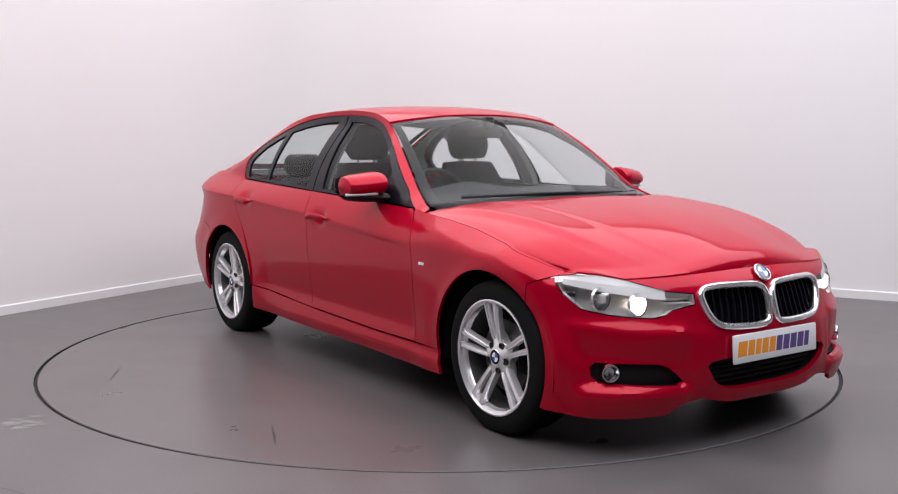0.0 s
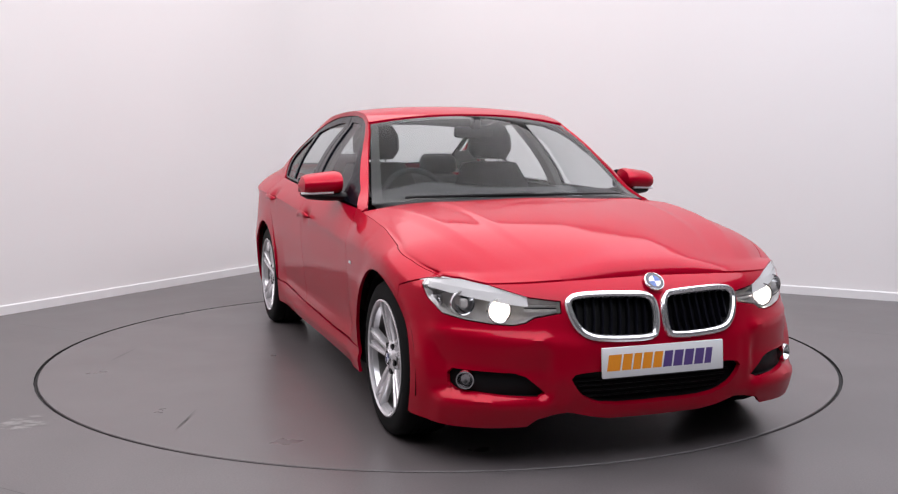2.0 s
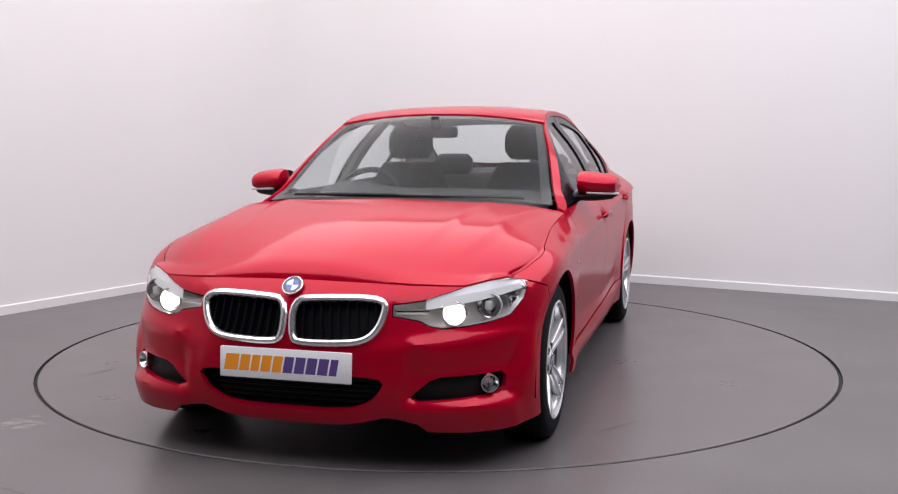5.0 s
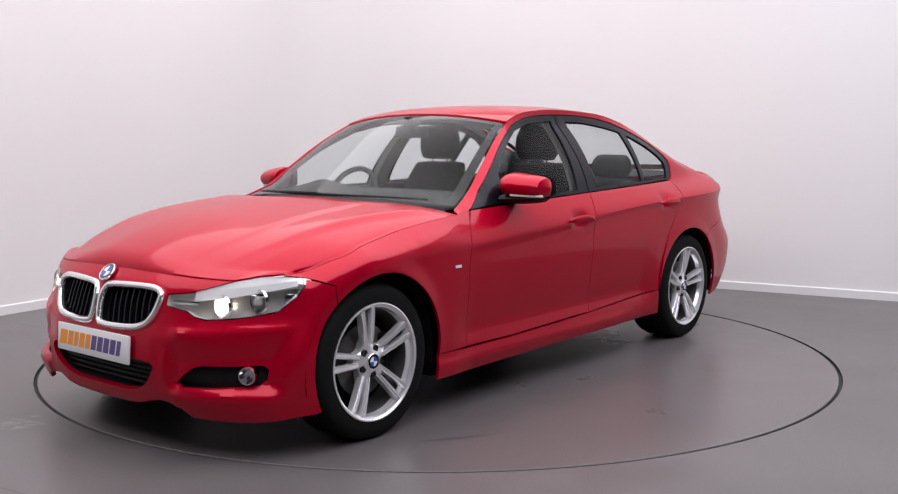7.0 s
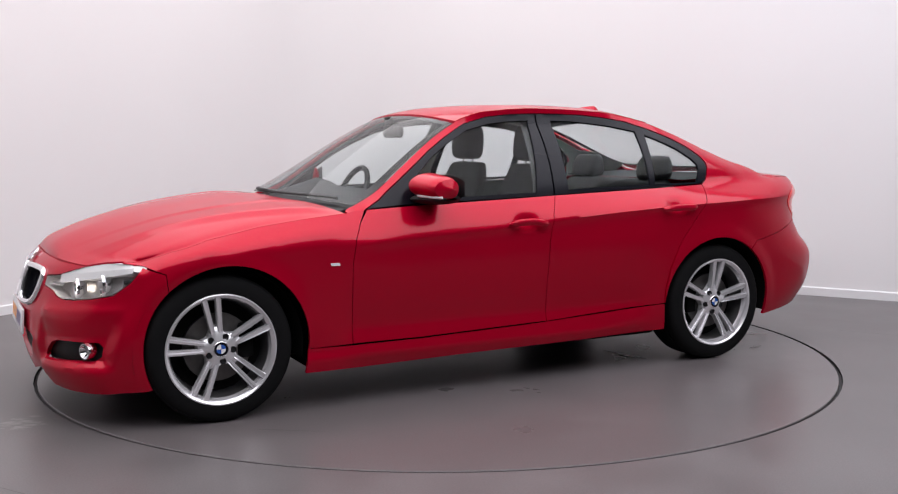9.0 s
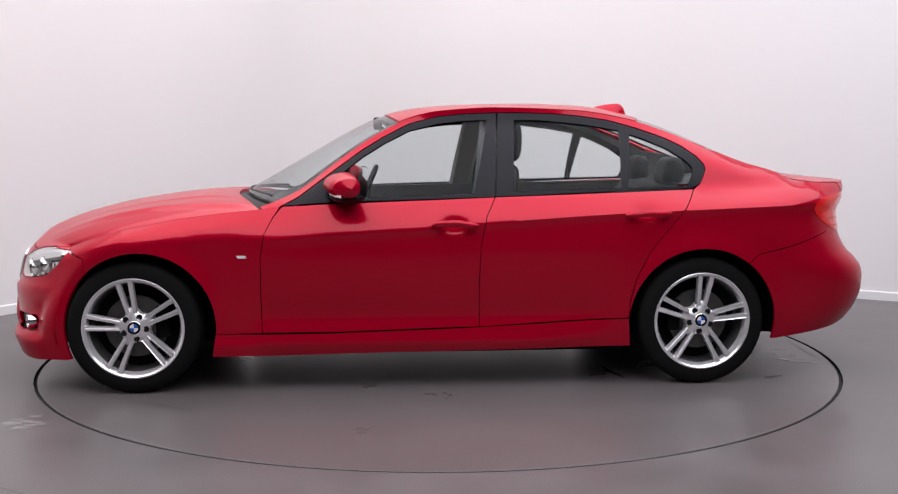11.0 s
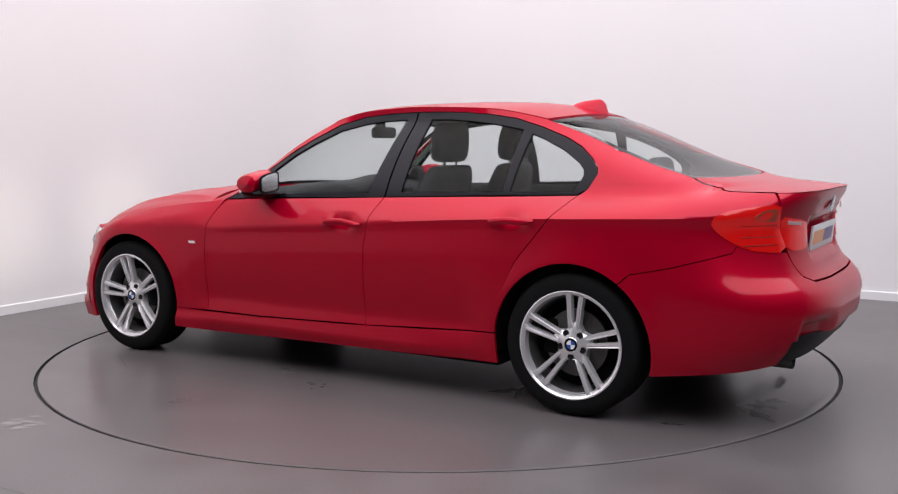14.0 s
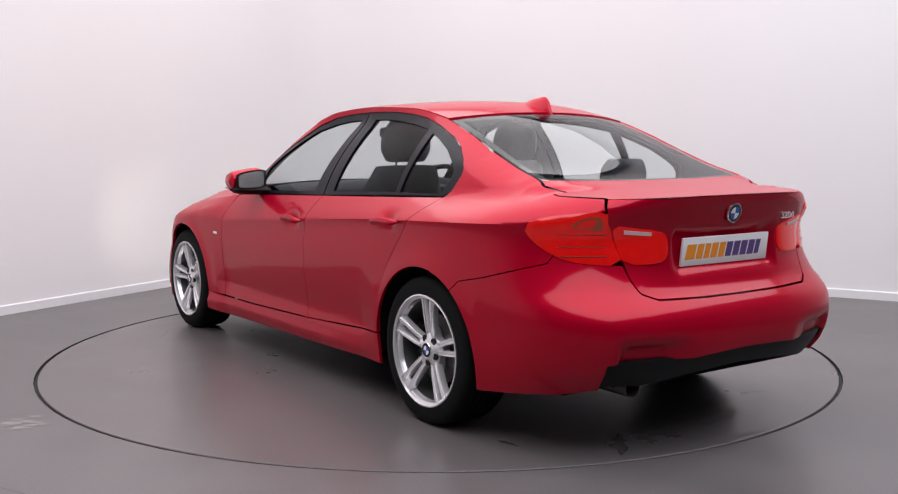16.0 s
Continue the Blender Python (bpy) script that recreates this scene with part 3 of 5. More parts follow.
def front_bumper():
    half = (F((0.0, 0.713), (0.15, 0.711), (0.3, 0.706), (0.45, 0.698), (0.62, 0.690), (0.56, 0.668), (0.50, 0.648), (0.44, 0.640), (0.385, 0.634))
            + LAMP_LOW + along((1.715, 0.694), (1.630, 0.664), *arch(XA, RF, 46, -25, 18, ZA), (1.725, 0.170)) + F((0.76, 0.163), (0.65, 0.165), (0.515, 0.172), (0.480, 0.205), (0.371, 0.220), (0.30, 0.208), (0.2, 0.190), (0.0, 0.184)))
    loop = half[1:-1] + [half[-1]] + flip_front(half[1:-1]) + [half[0]]
    kid = rounded(F((0.016, 0.642), (0.10, 0.652), (0.30, 0.656), (0.362, 0.640), (0.358, 0.590), (0.335, 0.535), (0.29, 0.502), (0.20, 0.494), (0.05, 0.492), (0.020, 0.51)))
    vent = rounded(F((0.792, 0.384), (0.72, 0.382), (0.64, 0.380), (0.545, 0.375), (0.492, 0.325), (0.450, 0.280), (0.60, 0.284), (0.70, 0.290), (0.790, 0.300)), 1)
    low = F((0.0, 0.376), (0.286, 0.378), (0.376, 0.366), (0.345, 0.31), (0.305, 0.272), (0.224, 0.242), (0.0, 0.238))
    mouth = rounded(low[1:-1] + [low[-1]] + flip_front(low[1:-1]) + [low[0]], 1)

    def form(s, z):
        y = np.abs(skin(s, z)[1])
        # the hollow over the vents, the ledge under them, the lip of the mouth
        def step(v, lo, hi):
            t = np.clip((v - lo) / (hi - lo), 0, 1)
            return t * t * (3 - 2 * t)
        mask = step(y, 0.42, 0.47) * (1 - step(y, 0.79, 0.835))
        top_line = 0.492 + 0.02 * np.clip((y - 0.5) / 0.3, 0, 1)
        a = mask * np.where(z > top_line, 0.010 * np.exp(-((z - top_line) / 0.02)), 0.008 - 0.034 * np.clip((top_line - z) / 0.105, 0, 1)) * step(z, 0.278, 0.292)
        b = mask * 0.010 * (1 - step(z, 0.255, 0.282))
        c = -0.006 * step(y, 0.34, 0.40) * (1 - step(y, 0.43, 0.50)) * step(z, 0.24, 0.30) * (1 - step(z, 0.42, 0.50))
        d = 0.012 * np.exp(-((z - 0.20) / 0.03) ** 2) * np.clip((0.36 - y) / 0.08, 0, 1)
        return a + b + c + d + flare(WB)(np.where(s > SF, 2 * SF - s, s), z)
    bm = panel(shrink(loop), [kid, flip_front(kid), vent, flip_front(vent), mouth], step=0.016, form=form, flange=0.02)
    bumper = part("front_bumper", bm, PAINT, car)
    # black inserts behind the openings
    for name, lp, mat, lab in (("lower_grille", mouth, BLACK, "black mesh lower grille"), ("bumper_vent", vent, BLACK, "black vent insert"), ("bumper_vent", flip_front(vent), BLACK, "black vent insert")):
        part(name, panel(shrink(lp, -0.006), proud=-0.05, flange=-0.042 if name == "lower_grille" else -0.012), mat, bumper, lab)
    for lp, sg in ((kid, 1), (flip_front(kid), -1)):
        g = part("kidney_grille", panel(shrink(lp, 0.003), proud=-0.045, flange=-0.042), BLACK, bumper, "black kidney-shaped grille")
        bm = bmesh.new()
        pts, _ = offset(np.array(dense(lp, 0.016)), np.full(len(dense(lp, 0.016)), 0.004))
        tube(bm, [tuple(p) for p in pts], 0.0135, 10, closed=True)
        part("grille_surround", bm, CHROME, g, "polished chrome surround")
        a = np.array(lp)
        lo_s, hi_s = a[:, 0].min(), a[:, 0].max()
        for i in range(1, 10):
            s = lo_s + (hi_s - lo_s) * i / 10
            zs = np.arange(0.49, 0.66, 0.004)
            ok = inside(np.array([(s, z) for z in zs]), lp)
            if ok.sum() < 4:
                continue
            z0, z1 = zs[ok][0], zs[ok][-1]
            bm = bmesh.new()
            q = np.array([(s, z0 + (z1 - z0) * k / 5) for k in range(6)])
            pf, n = offset(q, np.full(6, -0.016))
            pb, n = offset(q, np.full(6, -0.040))
            t = Vector((0, 0.0035, 0))
            grid(bm, [[Vector(p) - t for p in pb], [Vector(p) - t for p in pf], [Vector(p) + t for p in pf], [Vector(p) + t for p in pb]])
            part("grille_bar", bm, GLOSSBLACK, g)
    # mesh bars of the mouth
    for z in (0.262, 0.286, 0.310, 0.334):
        bm = bmesh.new()
        wy = 0.29 + (z - 0.26) * 0.7
        q = np.array([(around(y, z, True), z) for y in np.linspace(-wy, wy, 24)])
        p, n = offset(q, np.full(24, -0.042))
        tube(bm, [tuple(v) for v in p], 0.005, 5)
        part("mesh_bar", bm, BLACK, bumper)
    # fog lamps
    fogc = Vector(offset(np.array([(around(0.738, 0.343, True), 0.343)]), np.array([-0.026]))[0][0])
    for sg in (1, -1):
        bm = bmesh.new()
        lathe(bm, [(0.0, -0.012), (0.018, -0.010), (0.027, 0.004), (0.030, 0.010), (0.034, 0.010), (0.036, 0.0), (0.036, -0.03)], 28)
        bmesh.ops.transform(bm, matrix=Matrix.Translation(fogc) @ pose(0, 0, 0, 0, 0, -62), verts=bm.verts)
        if sg < 0:
            bmesh.ops.scale(bm, vec=(1, -1, 1), verts=bm.verts)
        bmesh.ops.recalc_face_normals(bm, faces=bm.faces)
        fog = part("fog_lamp", bm, REFLECTOR, bumper, "round fog lamp with a bright reflector")
        bm = bmesh.new()
        lathe(bm, [(0.0, 0.014), (0.016, 0.013), (0.029, 0.009)], 24)
        bmesh.ops.transform(bm, matrix=Matrix.Translation(fogc) @ pose(0, 0, 0, 0, 0, -62), verts=bm.verts)
        if sg < 0:
            bmesh.ops.scale(bm, vec=(1, -1, 1), verts=bm.verts)
        part("lens", bm, LENS, fog)
    return bumper


def headlamps():
    tip = along((1.712, 0.706))
    loop = LAMP_TOP + LAMP_LOW + along((1.722, 0.694)) + tip
    loop = shrink(loop, 0.003)
    for sg in (1, -1):
        def put(bm):
            if sg < 0:
                bmesh.ops.scale(bm, vec=(1, -1, 1), verts=bm.verts)
                bmesh.ops.reverse_faces(bm, faces=bm.faces)
            return bm
        house = part("headlamp", put(panel(loop, proud=-0.075, flange=-0.072)), LAMPGREY, car, "clear headlamp with a lit round projector")
        part("lens", put(panel(loop, proud=0.001, flange=0.004)), LENS, house).visible_shadow = False
        # brow along the top; its white colour stands for the wall mirrored in chrome
        bm = bmesh.new()
        q = np.array(dense(F((0.822, 0.690), (0.79, 0.699), (0.76, 0.702), (0.70, 0.695), (0.62, 0.677), (0.56, 0.656), (0.50, 0.638)), 0.02)[:-2])
        hi, _ = offset(q + np.array([0, 0.012]), np.full(len(q), -0.004))
        lo, _ = offset(q - np.array([[0, 0.004 + 0.020 * math.sin(math.pi * min(1.0, 0.12 + 0.8 * k / len(q)))] for k in range(len(q))]), np.full(len(q), -0.008))
        bk, _ = offset(q - np.array([0, 0.014]), np.full(len(q), -0.05))
        grid(bm, [[tuple(p) for p in hi], [tuple(p) for p in lo], [tuple(p) for p in bk]])
        part("brow", put(bm), BROW, house, "chrome brow strip, its white reflection painted in")
        # reflectors: one lit near the grille, one dark outboard
        for name, y, z, r, mat, dx in (("lamp_bowl", 0.600, 0.600, 0.043, REFLECTOR, 0.012), ("lamp_bowl", 0.715, 0.622, 0.043, REFLECTOR, 0.03)):
            c, n = offset(np.array([(around(y, z, True), z)]), np.array([-0.022]))
            m = Matrix.Translation(Vector(c[0])) @ pose(0, 0, 0, 0, 0, -90)
            bm = bmesh.new()
            lathe(bm, [(0.0165, -0.046), (r * 0.55, -0.04), (r * 0.85, -0.022), (r, 0.0), (r + 0.004, 0.002), (r + 0.006, -0.01)], 32)
            bmesh.ops.transform(bm, matrix=m, verts=bm.verts)
            bmesh.ops.recalc_face_normals(bm, faces=bm.faces)
            bowl = part(name, put(bm), mat, house)
            if y < 0.65:
                bm = bmesh.new()
                lathe(bm, [(0.015, -0.03), (0.0155, -0.010), (0.020, -0.004), (0.026, -0.010), (0.029, -0.020)], 28)
                bmesh.ops.transform(bm, matrix=m, verts=bm.verts)
                part("bulb", put(bm), BULB, bowl, "glowing projector")
                bm = bmesh.new()
                lathe(bm, [(0.0155, -0.004), (0.0155, -0.047), (0.0, -0.048)], 20)
                bmesh.ops.transform(bm, matrix=m, verts=bm.verts)
                part("barrel", put(bm), BULB, bowl)
                bm = bmesh.new()
                lathe(bm, [(0.0005, -0.044), (0.0065, -0.044)], 20)
                bmesh.ops.transform(bm, matrix=m, verts=bm.verts)
                part("filament", put(bm), BEAM, bowl)
            else:
                bm = bmesh.new()
                box(bm, 0, 0.0, 0, 0.030, 0.03, 0.034, 0.008, m)
                part("bulb_cap", put(bm), LAMPGREY, bowl)
        bm = bmesh.new()
        c, n = offset(np.array([(around(0.80, 0.625, True), 0.625)]), np.array([-0.035]))
        box(bm, *c[0], 0.05, 0.03, 0.045, 0.01, pose(0, 0, 0, 0, 0, -30))
        part("indicator", put(bm), REFLECTOR, house, "clear indicator reflector")
        for k in range(3):
            bm = bmesh.new()
            q = np.array(F(*[(0.40 + 0.115 * i / 6, 0.604 + 0.009 * k) for i in range(7)]))
            p, n = offset(q, np.full(7, -0.02 - 0.004 * k))
            tube(bm, [tuple(v) for v in p], 0.003, 5)
            part("trim_bar", put(bm), REFLECTOR if k == 1 else LAMPGREY, house)


def bonnet():
    nu, nv = 81, 61
    def edge_at(curve, t):
        a = np.array(curve)
        l = np.concatenate([[0], np.cumsum(np.hypot(*np.diff(a, axis=0).T))])
        return np.stack([np.interp(t * l[-1], l, a[:, 0]), np.interp(t * l[-1], l, a[:, 1])], -1)
    tv, tu = np.linspace(0, 1, nv), np.linspace(0, 1, nu)
    sd = edge_at(HOOD_SIDE, tv)
    D1 = np.stack(skin(sd[:, 0], sd[:, 1] - 0.0005), 1) - np.array([0, 0.001, 0])
    ns = edge_at([HOOD_SIDE[-1]] + HOOD_NOSE, 1 - tu)
    C1 = np.stack(skin(ns[:, 0], ns[:, 1] + 0.005), 1)
    C1[0, 1] = 0
    C1[-1] = D1[-1]
    cx = spline([0.98, 1.2, 1.4, 1.6, 1.8, 1.92, 2.0, C1[0, 0] + 0.001], [0.955, 0.940, 0.916, 0.884, 0.836, 0.796, 0.758, C1[0, 2]])
    xs = 0.98 + (C1[0, 0] - 0.98) * tv
    D0 = np.stack([xs, 0 * xs, cx(xs)], 1)
    D0[-1] = C1[0]
    C0 = np.stack([0.98 + (D1[0, 0] - 0.98) * tu ** 2.2, D1[0, 1] * tu, 0.955 + (D1[0, 2] - 0.955) * tu ** 3.2], 1)
    u, v = tu[None, :, None], tv[:, None, None]
    S = (1 - v) * C0[None] + v * C1[None] + (1 - u) * D0[:, None] + u * D1[:, None] - ((1 - u) * (1 - v) * C0[0] + u * (1 - v) * C0[-1] + (1 - u) * v * C1[0] + u * v * C1[-1])
    U2, V2 = np.meshgrid(tu, tv)
    # height: every section rises back from the nose edge; a shoulder rolls down to the wing's edge
    back = np.hypot(S[..., 0] - C1[None, :, 0], 0.4 * (S[..., 1] - C1[None, :, 1]))
    rise = cx(C1[0, 0] - back) - C1[0, 2]
    soft = np.clip((np.abs(S[..., 1]) - 0.10) / 0.45, 0, 1)
    soft = soft * soft * (3 - 2 * soft)
    rise = rise * (1 - soft * np.exp(-back / 0.17))
    foot = C1[None, :, 2] + (C1[-1, 2] - C1[None, :, 2]) * (1 - np.exp(-back / 0.05)) * soft
    fall = C1[-1, 2] + rise[:, -1] - D1[:, 2]
    S[..., 2] = foot + rise - fall[:, None] * (0.30 * U2 ** 2 + 0.70 * U2 ** 5)
    S[..., 2] += 0.015 * (1 - V2 ** 4) * np.clip(V2 / 0.15, 0, 1) * (1 - U2 ** 4)
    # pressed lines from the screen's corners towards the grille: a sharp outer ridge, a soft inner one
    fade = np.clip(V2 / 0.08, 0, 1) * np.clip((1 - V2) / 0.55, 0, 1)
    for at, lean, high, out, inn in ((0.92, 0.34, 0.011, 0.07, 0.22), (0.64, 0.24, 0.006, 0.05, 0.25)):
        line = at - lean * V2
        S[..., 2] += high * fade * np.where(U2 > line, np.clip(1 - (U2 - line) / out, 0, 1) ** 1.3, np.clip(1 - (line - U2) / inn, 0, 1) ** 1.5)
    full = np.concatenate([(S * np.array([1, -1, 1]))[:, :0:-1], S], 1)
    bm = bmesh.new()
    vs = grid(bm, [[tuple(p) for p in r] for r in full])
    down = Vector((0, 0, -0.02))
    ring = [vs[0][i] for i in range(len(vs[0]))] + [vs[j][-1] for j in range(1, nv)] + [vs[-1][i] for i in range(len(vs[0]) - 2, -1, -1)] + [vs[j][0] for j in range(nv - 2, 0, -1)]
    lo = [bm.verts.new(v.co + down) for v in ring]
    for i in range(len(ring)):
        bm.faces.new((ring[i], ring[i - 1], lo[i - 1], lo[i]))
    bmesh.ops.recalc_face_normals(bm, faces=bm.faces)
    part("bonnet", bm, PAINT, car, "", sharp=50)


def flank():
    """Wings, doors, sills, side frames with the rear quarters."""
    wing = HOOD_SIDE[::-1] + [(0.74, 0.905), (0.70, 0.905), (0.735, 0.85)] + DOOR_FRONT[2:] + [(0.99, 0.290)] + along(*arch(XA, RF, 180 + 5, 46, 30, ZA), (1.630, 0.664), (1.715, 0.699)) + F((0.76, 0.711))
    wing = shrink(wing)

    def wing_form(s, z):
        line = belt_z(s) - 0.070 - 0.03 * np.clip((s - 1.0) / 0.5, 0, 1)
        ridge = np.where(z < line, np.exp(-np.clip(line - z, 0, 1) / 0.05), np.exp(-np.clip(z - line, 0, 1) / 0.014))
        return flare(WB)(s, z) + 0.007 * ridge * np.clip((s - 0.80) / 0.12, 0, 1) * np.clip((1.50 - s) / 0.25, 0, 1)
    both("front_wing", panel(wing, form=wing_form, step=0.016), PAINT, (car, car))
    def hollow(x, zc):
        return lambda s, z: -0.024 * np.exp(-(np.abs(s - x) / 0.062) ** 3 - (np.abs(z - zc) / 0.032) ** 3)
    doors = {}
    front = shrink(DOOR_FRONT[::-1] + [(0.45, 0.919), (-0.1, 0.938)] + DOOR_SPLIT + [(-0.18, 0.305), (0.426, 0.289)])
    rear = shrink(DOOR_SPLIT[::-1] + [(-0.7, 0.959), (-1.0, 0.969), (-1.25, 0.978)] + DOOR_REAR + [(-0.6, 0.324)])
    doors["f"] = both("front_door", panel(front, step=0.02, form=hollow(-0.155, 0.815), crease=swage_z), PAINT, (car, car))
    doors["r"] = both("rear_door", panel(rear, step=0.02, form=hollow(-1.115, 0.872), crease=swage_z), PAINT, (car, car))
    both("side_skirt", panel(shrink([(1.012, 0.30)] + SILL + [(-1.040, 0.201), (-0.9, 0.199), (-0.471, 0.194), (0.12, 0.188), (0.744, 0.179), (1.03, 0.183)]), proud=0.004,
                             form=lambda s, z: 0.013 * np.clip((0.270 - z) / 0.03, 0, 1) * np.clip((s + 0.98) / 0.45, 0, 1), step=0.016), PAINT, (car, car), "deep red side skirt")
    xs = np.concatenate([np.linspace(0.80, 0.72, 4), np.linspace(0.68, -1.86, 90)])
    railing = [(float(x), float(rail_z(x)) - 0.001) for x in xs]
    quarter = (along(*railing, (-1.905, 1.047), (-1.96, 1.028), (-2.04, 1.014)) + R((0.602, 1.008), (0.607, 0.962))
               + [(s, z + 0.003) for s, z in LAMP_REAR[:3]] + LAMP_REAR[3:] + R((0.770, 0.763)) + along((-1.846, 0.695), (-1.68, 0.660), *arch(-WB, RR_, 127, 5, 32)) + [(-1.030, 0.345)] + DOOR_REAR[::-1][1:] + DLO[::-1] + [(0.735, 0.885), (0.79, 0.894)])
    both("side_frame", panel(shrink(quarter, 0.002), form=flare(-WB), crease=swage_z), PAINT, (car, car))
    rail_in = [(float(x), float(rail_z(x)) - 0.012) for x in np.linspace(0.66, -1.80, 60)]
    lining = rail_in + [(-1.80, 1.02), (-1.46, 0.995), (-1.44, 1.075)] + [(x - 0.004, z) for x, z in DLO[::-1][3:]]
    both("pillar_lining", panel(lining, proud=-0.030, flange=0.004), LINING, (car, car), "grey moulded pillar lining")
    # window frames and glass, as parts of the doors
    belt = lambda x: float(belt_z(x)) + 0.004
    cut_f, cut_b = (-0.396, 1.371), (-0.404, 1.371)
    ff = [p for p in DLO if p[0] > -0.39] + [cut_f, (-0.358, belt(-0.358)), (-0.1, belt(-0.1)), (0.3, belt(0.3)), (0.5, belt(0.5))]
    fr = [cut_b] + [p for p in DLO if p[0] < -0.4][:-1] + [(-1.375, belt(-1.375)), (-1.0, belt(-1.0)), (-0.7, belt(-0.7)), (-0.366, belt(-0.366))]
    gf = [(0.395, 1.072), (0.337, 1.118), (0.297, 1.150), (0.189, 1.216), (0.053, 1.283), (-0.093, 1.317), (-0.22, 1.331), (-0.346, 1.337), (-0.258, 0.966), (0.1, 0.956), (0.395, 0.945)]
    gr = [(-0.487, 1.337), (-0.60, 1.336), (-0.688, 1.330), (-0.865, 1.312), (-1.030, 1.283), (-1.008, 0.990), (-0.7, 0.983), (-0.452, 0.975)]
    gq = [(-1.083, 1.264), (-1.154, 1.240), (-1.268, 1.190), (-1.355, 1.132), (-1.386, 1.100), (-1.392, 1.075), (-1.383, 1.050), (-1.356, 0.998), (-1.042, 0.991)]
    frame_f = both("window_frame", panel(shrink(ff, 0.001), [gf], proud=-0.004, step=0.03), GLOSSBLACK, doors["f"], "gloss black window surround")
    frame_r = both("window_frame", panel(shrink(fr, 0.001), [gr, gq], proud=-0.004, step=0.03), GLOSSBLACK, doors["r"], "gloss black window surround")
    for lp, p in ((gf, doors["f"]), (gr, doors["r"]), (gq, doors["r"])):
        for ob in both("window_glass", panel(shrink(lp, -0.004), proud=-0.012, flange=0.002, step=0.05), GLASS_SIDE, p, "lightly tinted window glass"):
            ob.visible_shadow = False
    # handles
    for x, z, p in ((-0.155, 0.812, doors["f"]), (-1.115, 0.868, doors["r"])):
        q = np.array([(x + dx, z + 0.004 * math.cos(dx * 12) + 0.03 * -dx) for dx in np.linspace(-0.115, 0.115, 16)])
        P3, N = offset(q, 0.006 + 0.022 * np.clip(1 - (np.linspace(-1, 1, 16)) ** 6, 0, 1))
        bm = bmesh.new()
        rows = []
        for k in range(10):
            a = 2 * math.pi * k / 10
            w = np.clip(1 - np.linspace(-1, 1, 16) ** 8, 0.25, 1)
            rows.append([tuple(P3[i] + np.array([0, 0, 0.017 * math.sin(a) * w[i]]) + N[i] * 0.009 * math.cos(a)) for i in range(16)])
        grid(bm, rows + [rows[0]])
        bmesh.ops.recalc_face_normals(bm, faces=bm.faces)
        both("door_handle", bm, PAINT, p, "red grip handle")
    # small badge on the wings
    lp = [(0.905, 0.675), (0.862, 0.675), (0.856, 0.662), (0.899, 0.662)]
    both("wing_badge", panel(lp, proud=0.003, flange=0.003), WHITE, (car, car), "small silver wing badge")
    return doors


